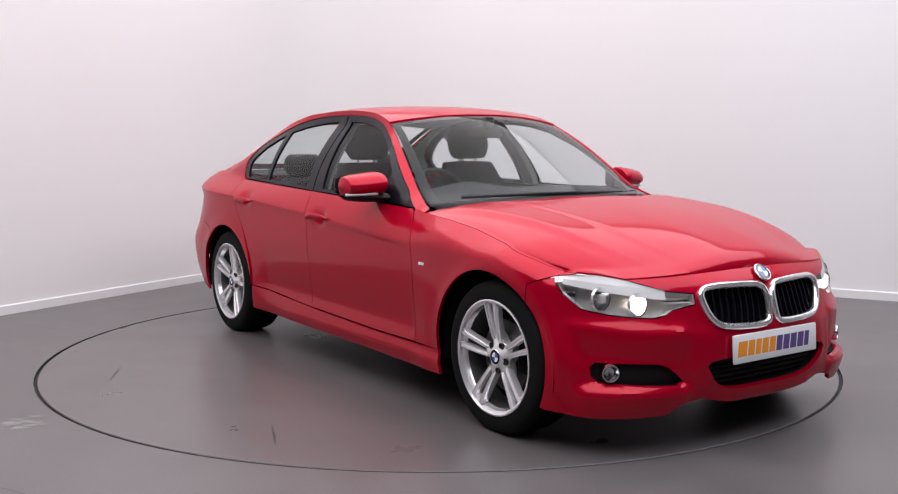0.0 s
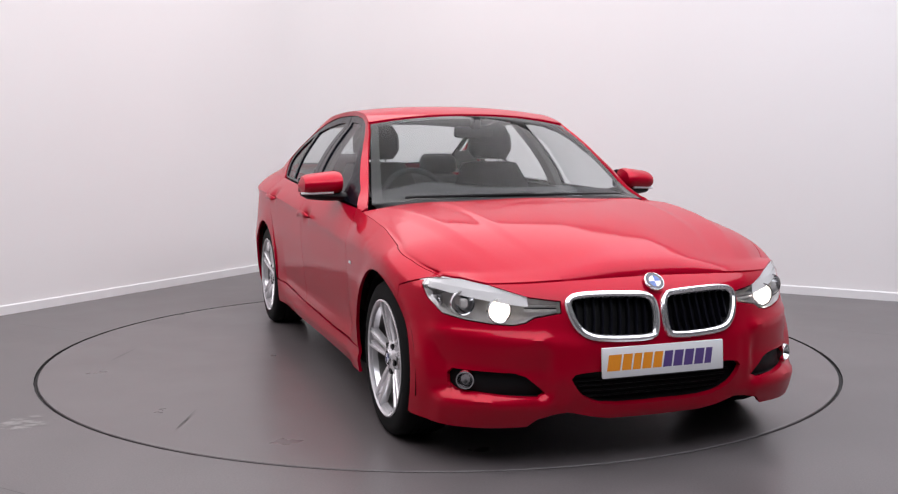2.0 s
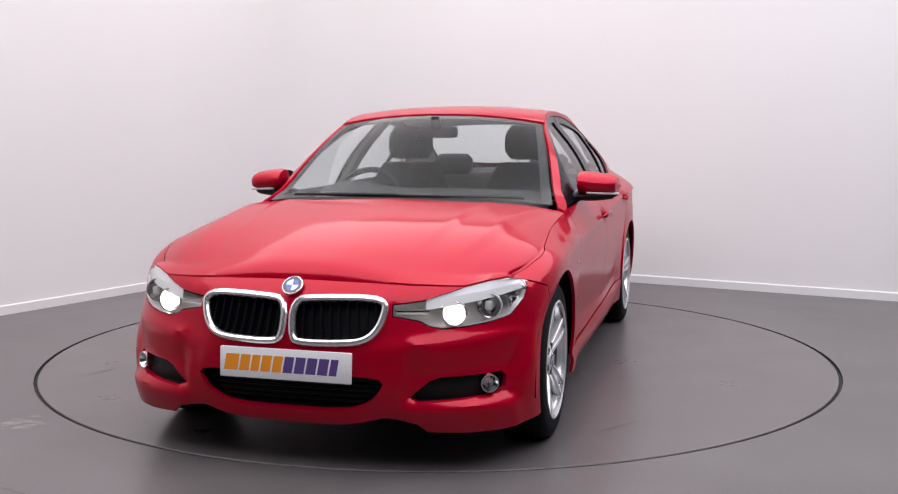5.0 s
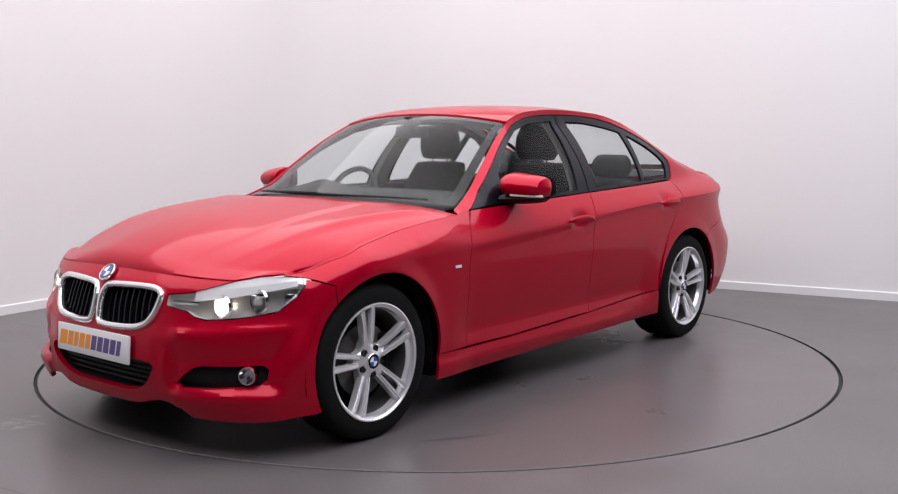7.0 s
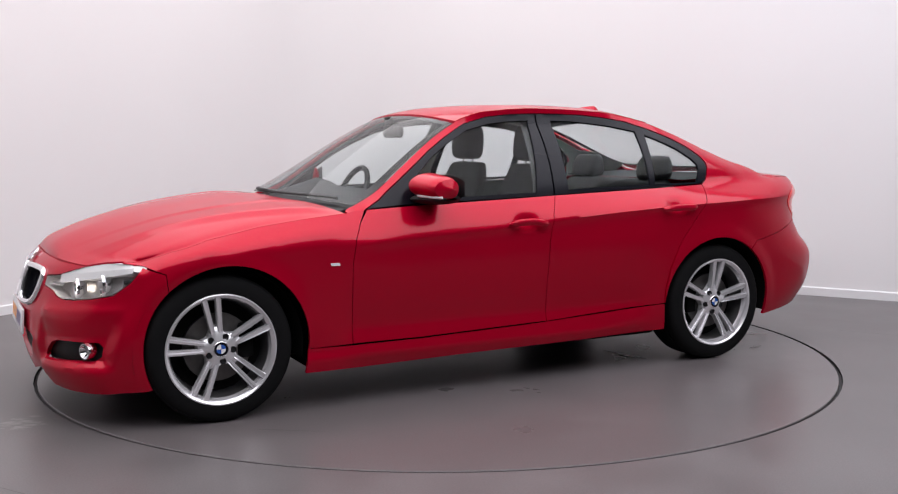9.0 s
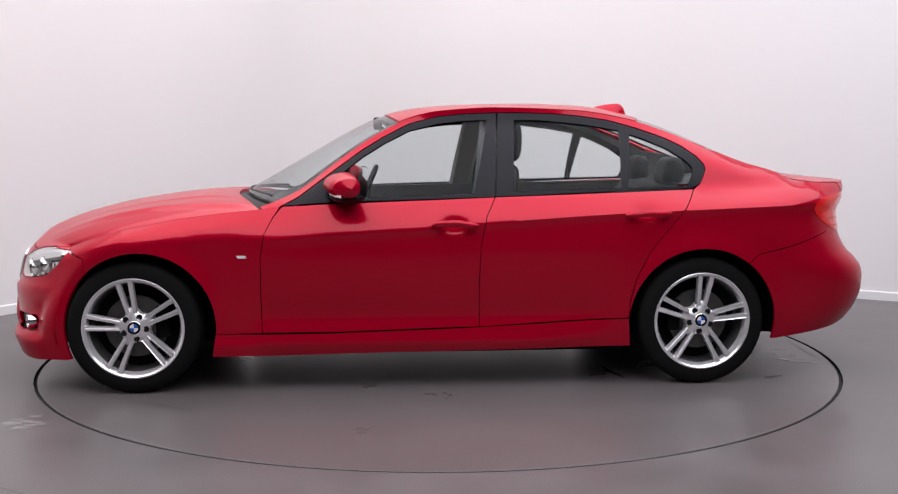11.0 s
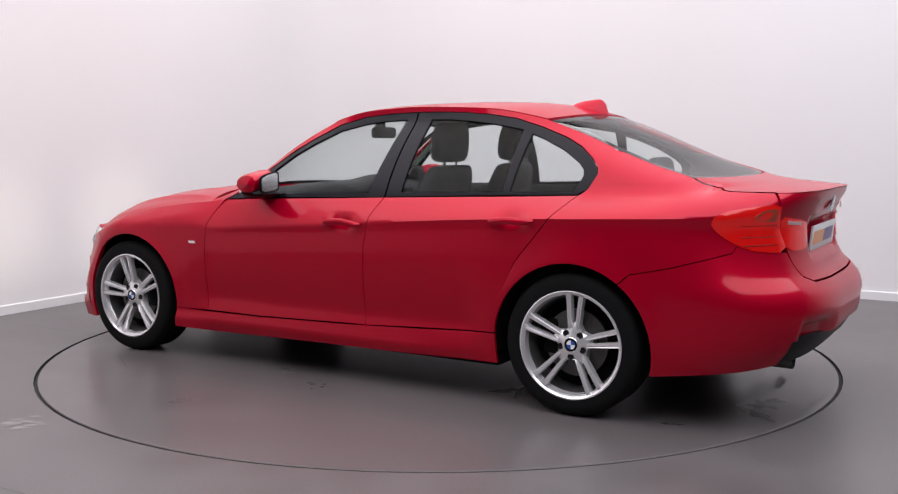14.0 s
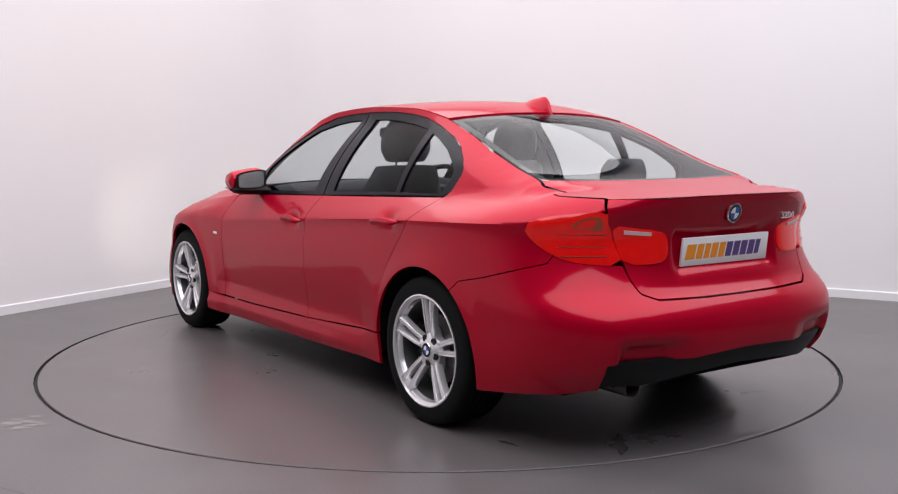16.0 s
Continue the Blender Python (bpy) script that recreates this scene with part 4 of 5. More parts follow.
def top():
    """Windscreen, roof, rear window: lofted across from rail to rail."""
    def loft(x0, x1, c0, c1, n, lift=0.0, pull=0.0, nz=roof_z, crown=2.2, m=17):
        rows = []
        for t in np.linspace(0, 1, n):
            xr, xc = x0 + (x1 - x0) * t, c0 + (c1 - c0) * t
            yr, zr, zc = float(rail_y(xr)) - pull, float(rail_z(xr)), float(nz(xc))
            ys = np.concatenate([np.linspace(-1, -0.06, m), [0], np.linspace(0.06, 1, m)])
            rows.append([(xc + (xr - xc) * abs(u) ** 2, yr * u, zc + (zr - zc) * abs(u) ** crown + lift) for u in ys])
        return rows

    def sheet(rows, thick):
        bm = bmesh.new()
        vs = grid(bm, rows)
        if thick:
            ring = vs[0] + [r[-1] for r in vs[1:]] + vs[-1][-2::-1] + [r[0] for r in vs[-2:0:-1]]
            lo = [bm.verts.new(v.co - Vector((0, 0, thick))) for v in ring]
            for i in range(len(ring)):
                bm.faces.new((ring[i], ring[i - 1], lo[i - 1], lo[i]))
        bmesh.ops.recalc_face_normals(bm, faces=bm.faces)
        return bm
    ws = part("windscreen", sheet(loft(0.735, 0.112, 0.935, 0.185, 20, -0.004, 0.012), 0), GLASS_FRONT, car, "clear raked windscreen")
    ws.visible_shadow = False
    part("roof", sheet(loft(0.105, -1.135, 0.177, -1.215, 40, 0.002, 0.003), 0.015), PAINT, car, "", sharp=60)
    rw = part("rear_window", sheet(loft(-1.142, -1.86, -1.224, -1.945, 20, -0.004, 0.010), 0), GLASS_FRONT, car, "sloping rear window")
    rw.visible_shadow = False
    # black bands round both screens
    for name, x0, x1, c0, c1, parent in (("screen_surround", 0.735, 0.112, 0.935, 0.185, ws), ("screen_surround", -1.142, -1.86, -1.224, -1.945, rw)):
        rows = loft(x0, x1, c0, c1, 24, -0.007, 0.010, m=30)
        bm = bmesh.new()
        vs = [[bm.verts.new(p) for p in r] for r in rows]
        n, k = len(vs), len(vs[0])
        for j in range(n - 1):
            for i in range(k - 1):
                if j < 1 or j >= n - 2 or i < 2 or i >= k - 3:
                    bm.faces.new((vs[j][i], vs[j][i + 1], vs[j + 1][i + 1], vs[j + 1][i]))
        bmesh.ops.delete(bm, geom=[v for v in bm.verts if not v.link_faces], context="VERTS")
        part(name, bm, BLACK, parent, "black glass border")
    part("roof_lining", sheet(loft(0.06, -1.10, 0.14, -1.18, 20, -0.035, 0.03), 0), LINING, car, "grey cloth roof lining")
    # shark-fin aerial
    bm = bmesh.new()
    rows = []
    for t in np.linspace(0, 1, 12):
        x = -1.02 - 0.185 * t
        h = 0.074 * (t ** 0.75) * (1 if t < 0.86 else 1 - 0.35 * (t - 0.86) / 0.14) + 0.003
        w = 0.036 * math.sin(math.pi * min(1, 0.16 + 0.75 * t)) + 0.004
        zb = float(roof_z(x)) - 0.006
        rows.append([(x, w * s, zb + (h + 0.006) * (1 - abs(s) ** 1.6) if abs(s) < 1 else zb) for s in np.linspace(-1, 1, 11)])
    rows.append([(-1.205 - 0.02, 0.6 * p[1], float(roof_z(-1.22)) - 0.01) for p in rows[-1]])
    grid(bm, rows)
    bmesh.ops.recalc_face_normals(bm, faces=bm.faces)
    part("roof_aerial", bm, PAINT, car, "red fin aerial on the roof", sharp=60)
    # cowl under the windscreen
    bm = bmesh.new()
    rows = []
    for d, z in ((-0.06, 0.915), (0.02, 0.940), (0.10, 0.93), (0.16, 0.90)):
        rows.append([(0.93 + d - 0.26 * (y / 0.72) ** 2, y, z - 0.025 * (y / 0.72) ** 2) for y in np.linspace(-0.72, 0.72, 25)])
    grid(bm, rows)
    part("cowl", bm, BLACK, car, "black plastic cowl under the windscreen")
    for y0, y1, dz in ((0.60, -0.02, 0.0), (0.02, -0.58, 0.004)):
        bm = bmesh.new()
        tube(bm, [(0.935 - 0.24 * (y / 0.72) ** 2 - 0.01, y, 0.965 + dz - 0.02 * (y / 0.7) ** 2) for y in np.linspace(y0, y1, 12)], 0.008, 6)
        part("wiper", bm, BLACK, car, "black windscreen wiper")


def tail():
    edge = R((0.598, 1.006), (0.604, 0.960), (0.592, 0.915), (0.567, 0.85), (0.541, 0.785), (0.522, 0.699), (0.500, 0.652), (0.446, 0.630), (0.2, 0.624), (0.0, 0.623))
    topl = R((0.0, 1.014), (0.2, 1.013), (0.4, 1.010))
    half = topl + edge
    loop = half[1:-1] + [half[-1]] + flip_rear(half[1:-1]) + [half[0]]

    def form(s, z):
        y = np.abs(skin(s, z)[1])
        a = -0.022 * np.clip((0.31 - y) / 0.03, 0, 1) * np.clip((z - 0.715) / 0.02, 0, 1) * np.clip((0.885 - z) / 0.015, 0, 1)
        return a
    boot = part("boot_lid", panel(shrink(loop), form=form, step=0.022), PAINT, car, "")
    # deck of the boot
    rows = []
    for t in np.linspace(0, 1, 16):
        q = np.array([*along((-1.868, 1.066), (-1.905, 1.047), (-1.96, 1.028), (-2.04, 1.014)), *R((0.600, 1.010)), *R((0.596, 1.006))])
        kq = np.linspace(0, 1, len(q))
        kk = np.linspace(0, 1, 31)
        e = np.stack(skin(np.interp(kk, kq, q[:, 0]), np.interp(kk, kq, q[:, 1])), 1) + np.array([0, -0.003, 0.001])
        k = np.linspace(0, 1, len(e))
        ex, ey, ez = (np.interp(t, k, e[:, i]) for i in range(3))
        c = (-1.955 + t * (float(tail_x(1.014)) - 0.002 + 1.955))
        zc = float(roof_z(c)) if t < 0.75 else float(roof_z(c)) + 0.006 * (t - 0.75) / 0.25
        zc = zc * (1 - t ** 4) + 1.016 * t ** 4
        cur = 2.0 + 2.2 * t
        rows.append([(c + (ex - c) * abs(u) ** cur, ey * u, zc + (ez - zc) * abs(u) ** 2.4) for u in np.linspace(-1, 1, 41)])
    bm = bmesh.new()
    grid(bm, rows)
    bmesh.ops.recalc_face_normals(bm, faces=bm.faces)
    part("boot_deck", bm, PAINT, boot)
    half = (R((0.0, 0.619), (0.2, 0.620), (0.446, 0.626), (0.502, 0.649), (0.524, 0.699), (0.540, 0.756), (0.60, 0.760), (0.694, 0.768)) + [LAMP_REAR[4]] + R((0.770, 0.763)) + along((-1.846, 0.695), (-1.68, 0.660), *arch(-WB, RR_, 127, 194, 16), (-1.788, 0.226)) + R((0.76, 0.262), (0.660, 0.290), (0.672, 0.396), (0.40, 0.393), (0.2, 0.406), (0.0, 0.412)))
    loop = half[1:-1] + [half[-1]] + flip_rear(half[1:-1]) + [half[0]]

    def form2(s, z):
        y = np.abs(skin(s, z)[1])
        return (-0.035 * np.clip((0.645 - y) / 0.03, 0, 1) * np.clip((0.485 - z) / 0.02, 0, 1) * np.clip((y - 0.3) / 0.15, 0, 1)
                + 0.006 * np.exp(-((z - 0.53) / 0.06) ** 2) * np.clip((-1.9 - s) / 0.3, 0, 1) + flare(-WB)(np.where(s < SR, 2 * SR - s, s), z))
    bumper = part("rear_bumper", panel(shrink(loop), form=form2, step=0.024), PAINT, car)
    low = R((0.0, 0.420), (0.36, 0.402), (0.672, 0.402), (0.672, 0.29), (0.5, 0.285), (0.3, 0.31), (0.0, 0.325))
    loop = low[1:-1] + [low[-1]] + flip_rear(low[1:-1]) + [low[0]]
    part("diffuser", panel(loop, proud=-0.022, flange=0.03), BLACK, bumper, "black plastic rear diffuser")
    bm = bmesh.new()
    for y0 in (0.51,):
        r = []
        for h, rr in ((-2.05, 0.036), (-2.285, 0.038), (-2.290, 0.036), (-2.24, 0.032)):
            r.append([(h, y0 + rr * math.cos(a), 0.288 + rr * math.sin(a)) for a in np.linspace(0, 2 * math.pi, 25)])
        grid(bm, r)
    part("exhaust_pipe", bm, DARKSTEEL, car, "dull steel exhaust tip")
    # lamps
    outer = R((0.606, 0.957)) + LAMP_REAR + R((0.692, 0.772), (0.548, 0.760), (0.573, 0.84), (0.594, 0.905))
    inner = R((0.580, 0.906), (0.48, 0.893), (0.376, 0.878), (0.346, 0.862), (0.338, 0.82), (0.344, 0.778), (0.380, 0.758), (0.532, 0.760), (0.556, 0.83))
    for sg in (1, -1):
        def put(bm):
            if sg < 0:
                bmesh.ops.scale(bm, vec=(1, -1, 1), verts=bm.verts)
                bmesh.ops.reverse_faces(bm, faces=bm.faces)
            return bm
        lamp = part("tail_lamp", put(panel(shrink(rounded(outer, 1), -0.007), proud=0.004, bulge=0.006, step=0.018)), REDLENS, car, "red wraparound tail lamp")
        dark = rounded(R((0.612, 0.948), (0.675, 0.938), (0.715, 0.905), (0.64, 0.893), (0.606, 0.892)), 1)
        part("indicator", put(panel(dark, proud=0.010, flange=0.004)), DEEPLENS, lamp, "dark amber indicator section")
        for z in (0.876, 0.825, 0.79):
            q = np.array(R(*[(y, z) for y in np.linspace(0.595, 0.735, 8)]))
            p, n = offset(q, np.full(8, 0.0085))
            bm = bmesh.new()
            tube(bm, [tuple(v) for v in p], 0.0022, 5)
            part("light_bar", put(bm), LAMPBAR, lamp)
        lid = part("boot_lamp", put(panel(shrink(rounded(inner, 1), -0.003), proud=0.004, bulge=0.006, step=0.018)), REDLENS, boot, "red tail lamp section on the boot lid")
        part("reverse_lamp", put(panel(R((0.535, 0.892), (0.42, 0.880), (0.418, 0.866), (0.53, 0.876)), proud=0.011, flange=0.004)), CLEARBAR, lid, "clear reversing lamp")
    # rear fog reflectors low on the bumper
    return boot


def plate(x, z, tilt, turn, name, label):
    bm = bmesh.new()
    box(bm, 0, 0, 0, 0.012, 0.524, 0.114, 0.004)
    ob = part(name, bm, PLATE, car, label)
    ob.matrix_local = pose(x, 0, z, 0, tilt, turn)
    widths = [0.062, 0.046, 0.040, 0.046, 0.044, 0.044, 0.046, 0.046, 0.046, 0.036]
    y = -0.245
    for i, w in enumerate(widths):
        bm = bmesh.new()
        sl = 0.010
        h = 0.030
        a = [(0.0064, y, -h), (0.0064, y + w - 0.007, -h), (0.0064, y + w - 0.007 + sl, h), (0.0064, y + sl, h)]
        bm.faces.new([bm.verts.new(p) for p in a])
        y += w
        part("print_bar", bm, ORANGE if i < 5 else PURPLE, ob)
    return ob


def roundel(parent, m, r, name="badge"):
    """A round emblem: black ring, blue and white quarters, bright rim."""
    bm = bmesh.new()
    lathe(bm, [(r, 0.0), (r, 0.006), (r * 0.94, 0.008), (r * 0.90, 0.0075)], 32)
    bmesh.ops.transform(bm, matrix=m, verts=bm.verts)
    bmesh.ops.recalc_face_normals(bm, faces=bm.faces)
    ob = part(name, bm, CHROME, parent, "round blue and white badge")
    bm = bmesh.new()
    lathe(bm, [(r * 0.92, 0.007), (r * 0.60, 0.0078)], 32)
    bmesh.ops.transform(bm, matrix=m, verts=bm.verts)
    part("badge_ring", bm, GLOSSBLACK if r < 0.038 else BLUEBLACK, ob)
    for q in range(4):
        bm = bmesh.new()
        c = bm.verts.new((0, 0.0082, 0))
        vs = [bm.verts.new((r * 0.6 * math.cos(radians(90 * q + 10 * k)), 0.0078, r * 0.6 * math.sin(radians(90 * q + 10 * k)))) for k in range(10)]
        for a, b in zip(vs, vs[1:]):
            bm.faces.new((c, a, b))
        bmesh.ops.transform(bm, matrix=m, verts=bm.verts)
        part("badge_quarter", bm, BLUE if q % 2 else WHITE, ob)
    return ob


def wheels():
    """Tyre, alloy rim with five pairs of spokes, brake disc; hub at the origin, outer face towards +y."""
    made = []
    for x, sg, half, rot in ((WB, 1, 0.110, 80), (-WB, 1, 0.122, 95), (WB, -1, 0.110, 84), (-WB, -1, 0.122, 100)):
        hub = new("wheel")
        hub.parent = car
        yo = 0.878
        hub.matrix_local = pose(x, sg * yo, 0.324, 0, 0, 0 if sg > 0 else 180)
        tagged(hub, "silver five double-spoke alloy wheel with a low-profile tyre")
        w = 2 * half
        bm = bmesh.new()
        T = 0.324
        prof = [(0.243, -0.008), (0.250, 0.000), (0.275, 0.002), (0.300, -0.002), (0.314, -0.010), (T - 0.003, -0.022), (T, -0.035)]
        for k in range(1, 5):
            yy = -0.035 - (w - 0.07) * k / 5
            prof += [(T, yy + 0.005), (T - 0.007, yy + 0.004), (T - 0.007, yy - 0.004), (T, yy - 0.005)]
        prof += [(T, -w + 0.035), (0.314, -w + 0.01), (0.275, -w), (0.240, -w + 0.01), (0.232, -w + 0.03)]
        lathe(bm, prof, 72)
        bmesh.ops.recalc_face_normals(bm, faces=bm.faces)
        part("tyre", bm, RUBBER, hub, "black low-profile tyre")
        # inner barrel, in a darker grey than the rim and spokes
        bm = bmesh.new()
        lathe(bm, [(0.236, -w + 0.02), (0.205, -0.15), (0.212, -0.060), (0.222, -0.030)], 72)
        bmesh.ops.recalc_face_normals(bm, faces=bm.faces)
        part("rim_barrel", bm, BARREL, hub, "dark grey inner barrel of the rim")
        bm = bmesh.new()
        lathe(bm, [(0.219, -0.036), (0.222, -0.030), (0.226, -0.014), (0.236, -0.010), (0.244, -0.004), (0.2455, 0.002), (0.240, 0.004), (0.232, -0.002)], 72)
        bmesh.ops.recalc_face_normals(bm, faces=bm.faces)
        rim = part("rim", bm, ALLOY, hub)
        for k in range(5):
            base = radians(rot + 72 * k)
            for side in (-1, 1):
                bm = bmesh.new()
                rows = []
                for t in np.linspace(0, 1, 9):
                    r = 0.058 + (0.236 - 0.058) * t
                    off = side * (0.0155 + 0.0155 * t)
                    wd = 0.0105 + 0.0030 * t
                    y = -0.034 + 0.030 * t ** 0.7
                    dx, dz = math.cos(base), math.sin(base)
                    px, pz = -math.sin(base), math.cos(base)
                    row = []
                    for o, d in ((-1, -0.030), (-1, -0.006), (-0.8, 0.001), (0.05 * side, 0.0015), (0.18 * side, -0.004), (0.8, 0.0), (1, -0.006), (1, -0.030)):
                        row.append((r * dx + (off + o * wd) * px, y + d, r * dz + (off + o * wd) * pz))
                    rows.append(row)
                grid(bm, rows)
                bmesh.ops.recalc_face_normals(bm, faces=bm.faces)
                part("spoke", bm, ALLOY, rim, "", sharp=50)
            # web joining the pair at the hub
        bm = bmesh.new()
        n = 60
        rings = []
        for rr, y in ((0.030, -0.020), (0.036, -0.022), (0.066, -0.030), (0.084, -0.040), (0.090, -0.07)):
            ring = []
            for i in range(n):
                a = 2 * math.pi * i / n
                k = 1 + (0.16 * math.cos(5 * (a - radians(rot))) if rr > 0.06 else 0)
                ring.append(bm.verts.new((rr * k * math.cos(a), y, rr * k * math.sin(a))))
            rings.append(ring)
        for a, b in zip(rings, rings[1:]):
            for i in range(n):
                bm.faces.new((a[i], a[(i + 1) % n], b[(i + 1) % n], b[i]))
        bmesh.ops.recalc_face_normals(bm, faces=bm.faces)
        part("hub_face", bm, ALLOY, rim)
        for k in range(5):
            a = radians(rot + 36 + 72 * k)
            bm = bmesh.new()
            lathe(bm, [(0.0, -0.027), (0.012, -0.026), (0.0145, -0.0245), (0.0145, -0.034)], 14)
            bmesh.ops.translate(bm, vec=(0.056 * math.cos(a), 0, 0.056 * math.sin(a)), verts=bm.verts)
            part("wheel_bolt", bm, BLACK, rim)
        roundel(rim, pose(0, -0.0225, 0), 0.034, "centre_cap")
        bm = bmesh.new()
        lathe(bm, [(0.07, -0.075), (0.152, -0.078), (0.152, -0.100), (0.07, -0.1)], 48)
        bmesh.ops.recalc_face_normals(bm, faces=bm.faces)
        part("brake_disc", bm, STEEL, hub, "worn steel brake disc")
        bm = bmesh.new()
        box(bm, -0.125 if x > 0 else 0.125, -0.088, 0.02, 0.07, 0.05, 0.16, 0.015)
        part("brake_caliper", bm, DARK, hub)
        bm = bmesh.new()
        lathe(bm, [(0.0, -0.12), (0.205, -0.12), (0.205, -0.17)], 32)
        part("backplate", bm, DARK, hub)
        made.append(hub)
    return made


def mirrors(doors):
    for k, sg in ((0, 1), (1, -1)):
        def put(bm):
            if sg < 0:
                bmesh.ops.scale(bm, vec=(1, -1, 1), verts=bm.verts)
                bmesh.ops.reverse_faces(bm, faces=bm.faces)
            return bm
        rows = []
        n = 24
        # cap: bean-shaped sections from the hinge out to the tip
        for t in np.linspace(0, 1, 13):
            y = 0.795 + 0.222 * t
            s = (max(0.0, 1 - abs(2 * t - 1) ** 6) ** 0.4) if 0 < t < 1 else 0.02
            h = (0.064 - 0.012 * t) * s
            d = (0.092 - 0.014 * t) * s
            cz, cx = 1.018 - 0.016 * t, 0.385 - 0.040 * t
            rows.append([(cx + d * (math.cos(a) * (1.25 if math.cos(a) > 0 else 0.62)), y, cz + h * math.sin(a)) for a in np.linspace(0, 2 * math.pi, n + 1)])
        bm = bmesh.new()
        grid(bm, rows)
        bmesh.ops.remove_doubles(bm, verts=bm.verts, dist=0.0005)
        bmesh.ops.recalc_face_normals(bm, faces=bm.faces)
        cap = part("door_mirror", put(bm), PAINT, doors["f"][k], "red door mirror with a black base")
        bm = bmesh.new()
        rows = []
        for t in np.linspace(0, 1, 9):
            y = 0.770 + 0.232 * t
            cz, cx = 0.947 + 0.010 * t, 0.392 - 0.045 * t
            h, d = 0.020 + 0.008 * math.sin(math.pi * t), 0.078 - 0.010 * t
            if t == 1:
                h, d = 0.006, 0.03
            rows.append([(cx + d * math.cos(a), y, cz + h * math.sin(a)) for a in np.linspace(0, 2 * math.pi, 17)])
        grid(bm, rows)
        bmesh.ops.recalc_face_normals(bm, faces=bm.faces)
        part("mirror_base", put(bm), BLACK, cap)
        bm = bmesh.new()
        tube(bm, [((0.385 - 0.040 * t) + (0.092 - 0.014 * t) * 0.84 * (1 - 0.30 * t ** 6) + 0.003, 0.795 + 0.222 * t, (1.018 - 0.016 * t) - (0.064 - 0.012 * t) * 0.74) for t in np.linspace(0.28, 0.97, 12)], 0.0068, 6)
        part("turn_signal", put(bm), WHITE, cap, "clear turn signal strip")
        bm = bmesh.new()
        def face(x, k):
            return [[(x - 0.040 * t, 0.9 + 0.1 * k * (2 * t - 1), 1.016 - 0.014 * t + h * k * (0.060 - 0.012 * t) * (1 - 0.25 * abs(2 * t - 1) ** 4)) for t in np.linspace(0, 1, 11)] for h in (-0.95, 0, 0.95)]
        grid(bm, face(0.316, 1.0))
        part("mirror_bezel", put(bm), BLACK, cap)
        bm = bmesh.new()
        grid(bm, face(0.312, 0.85))
        part("mirror_glass", put(bm), CHROME, cap)


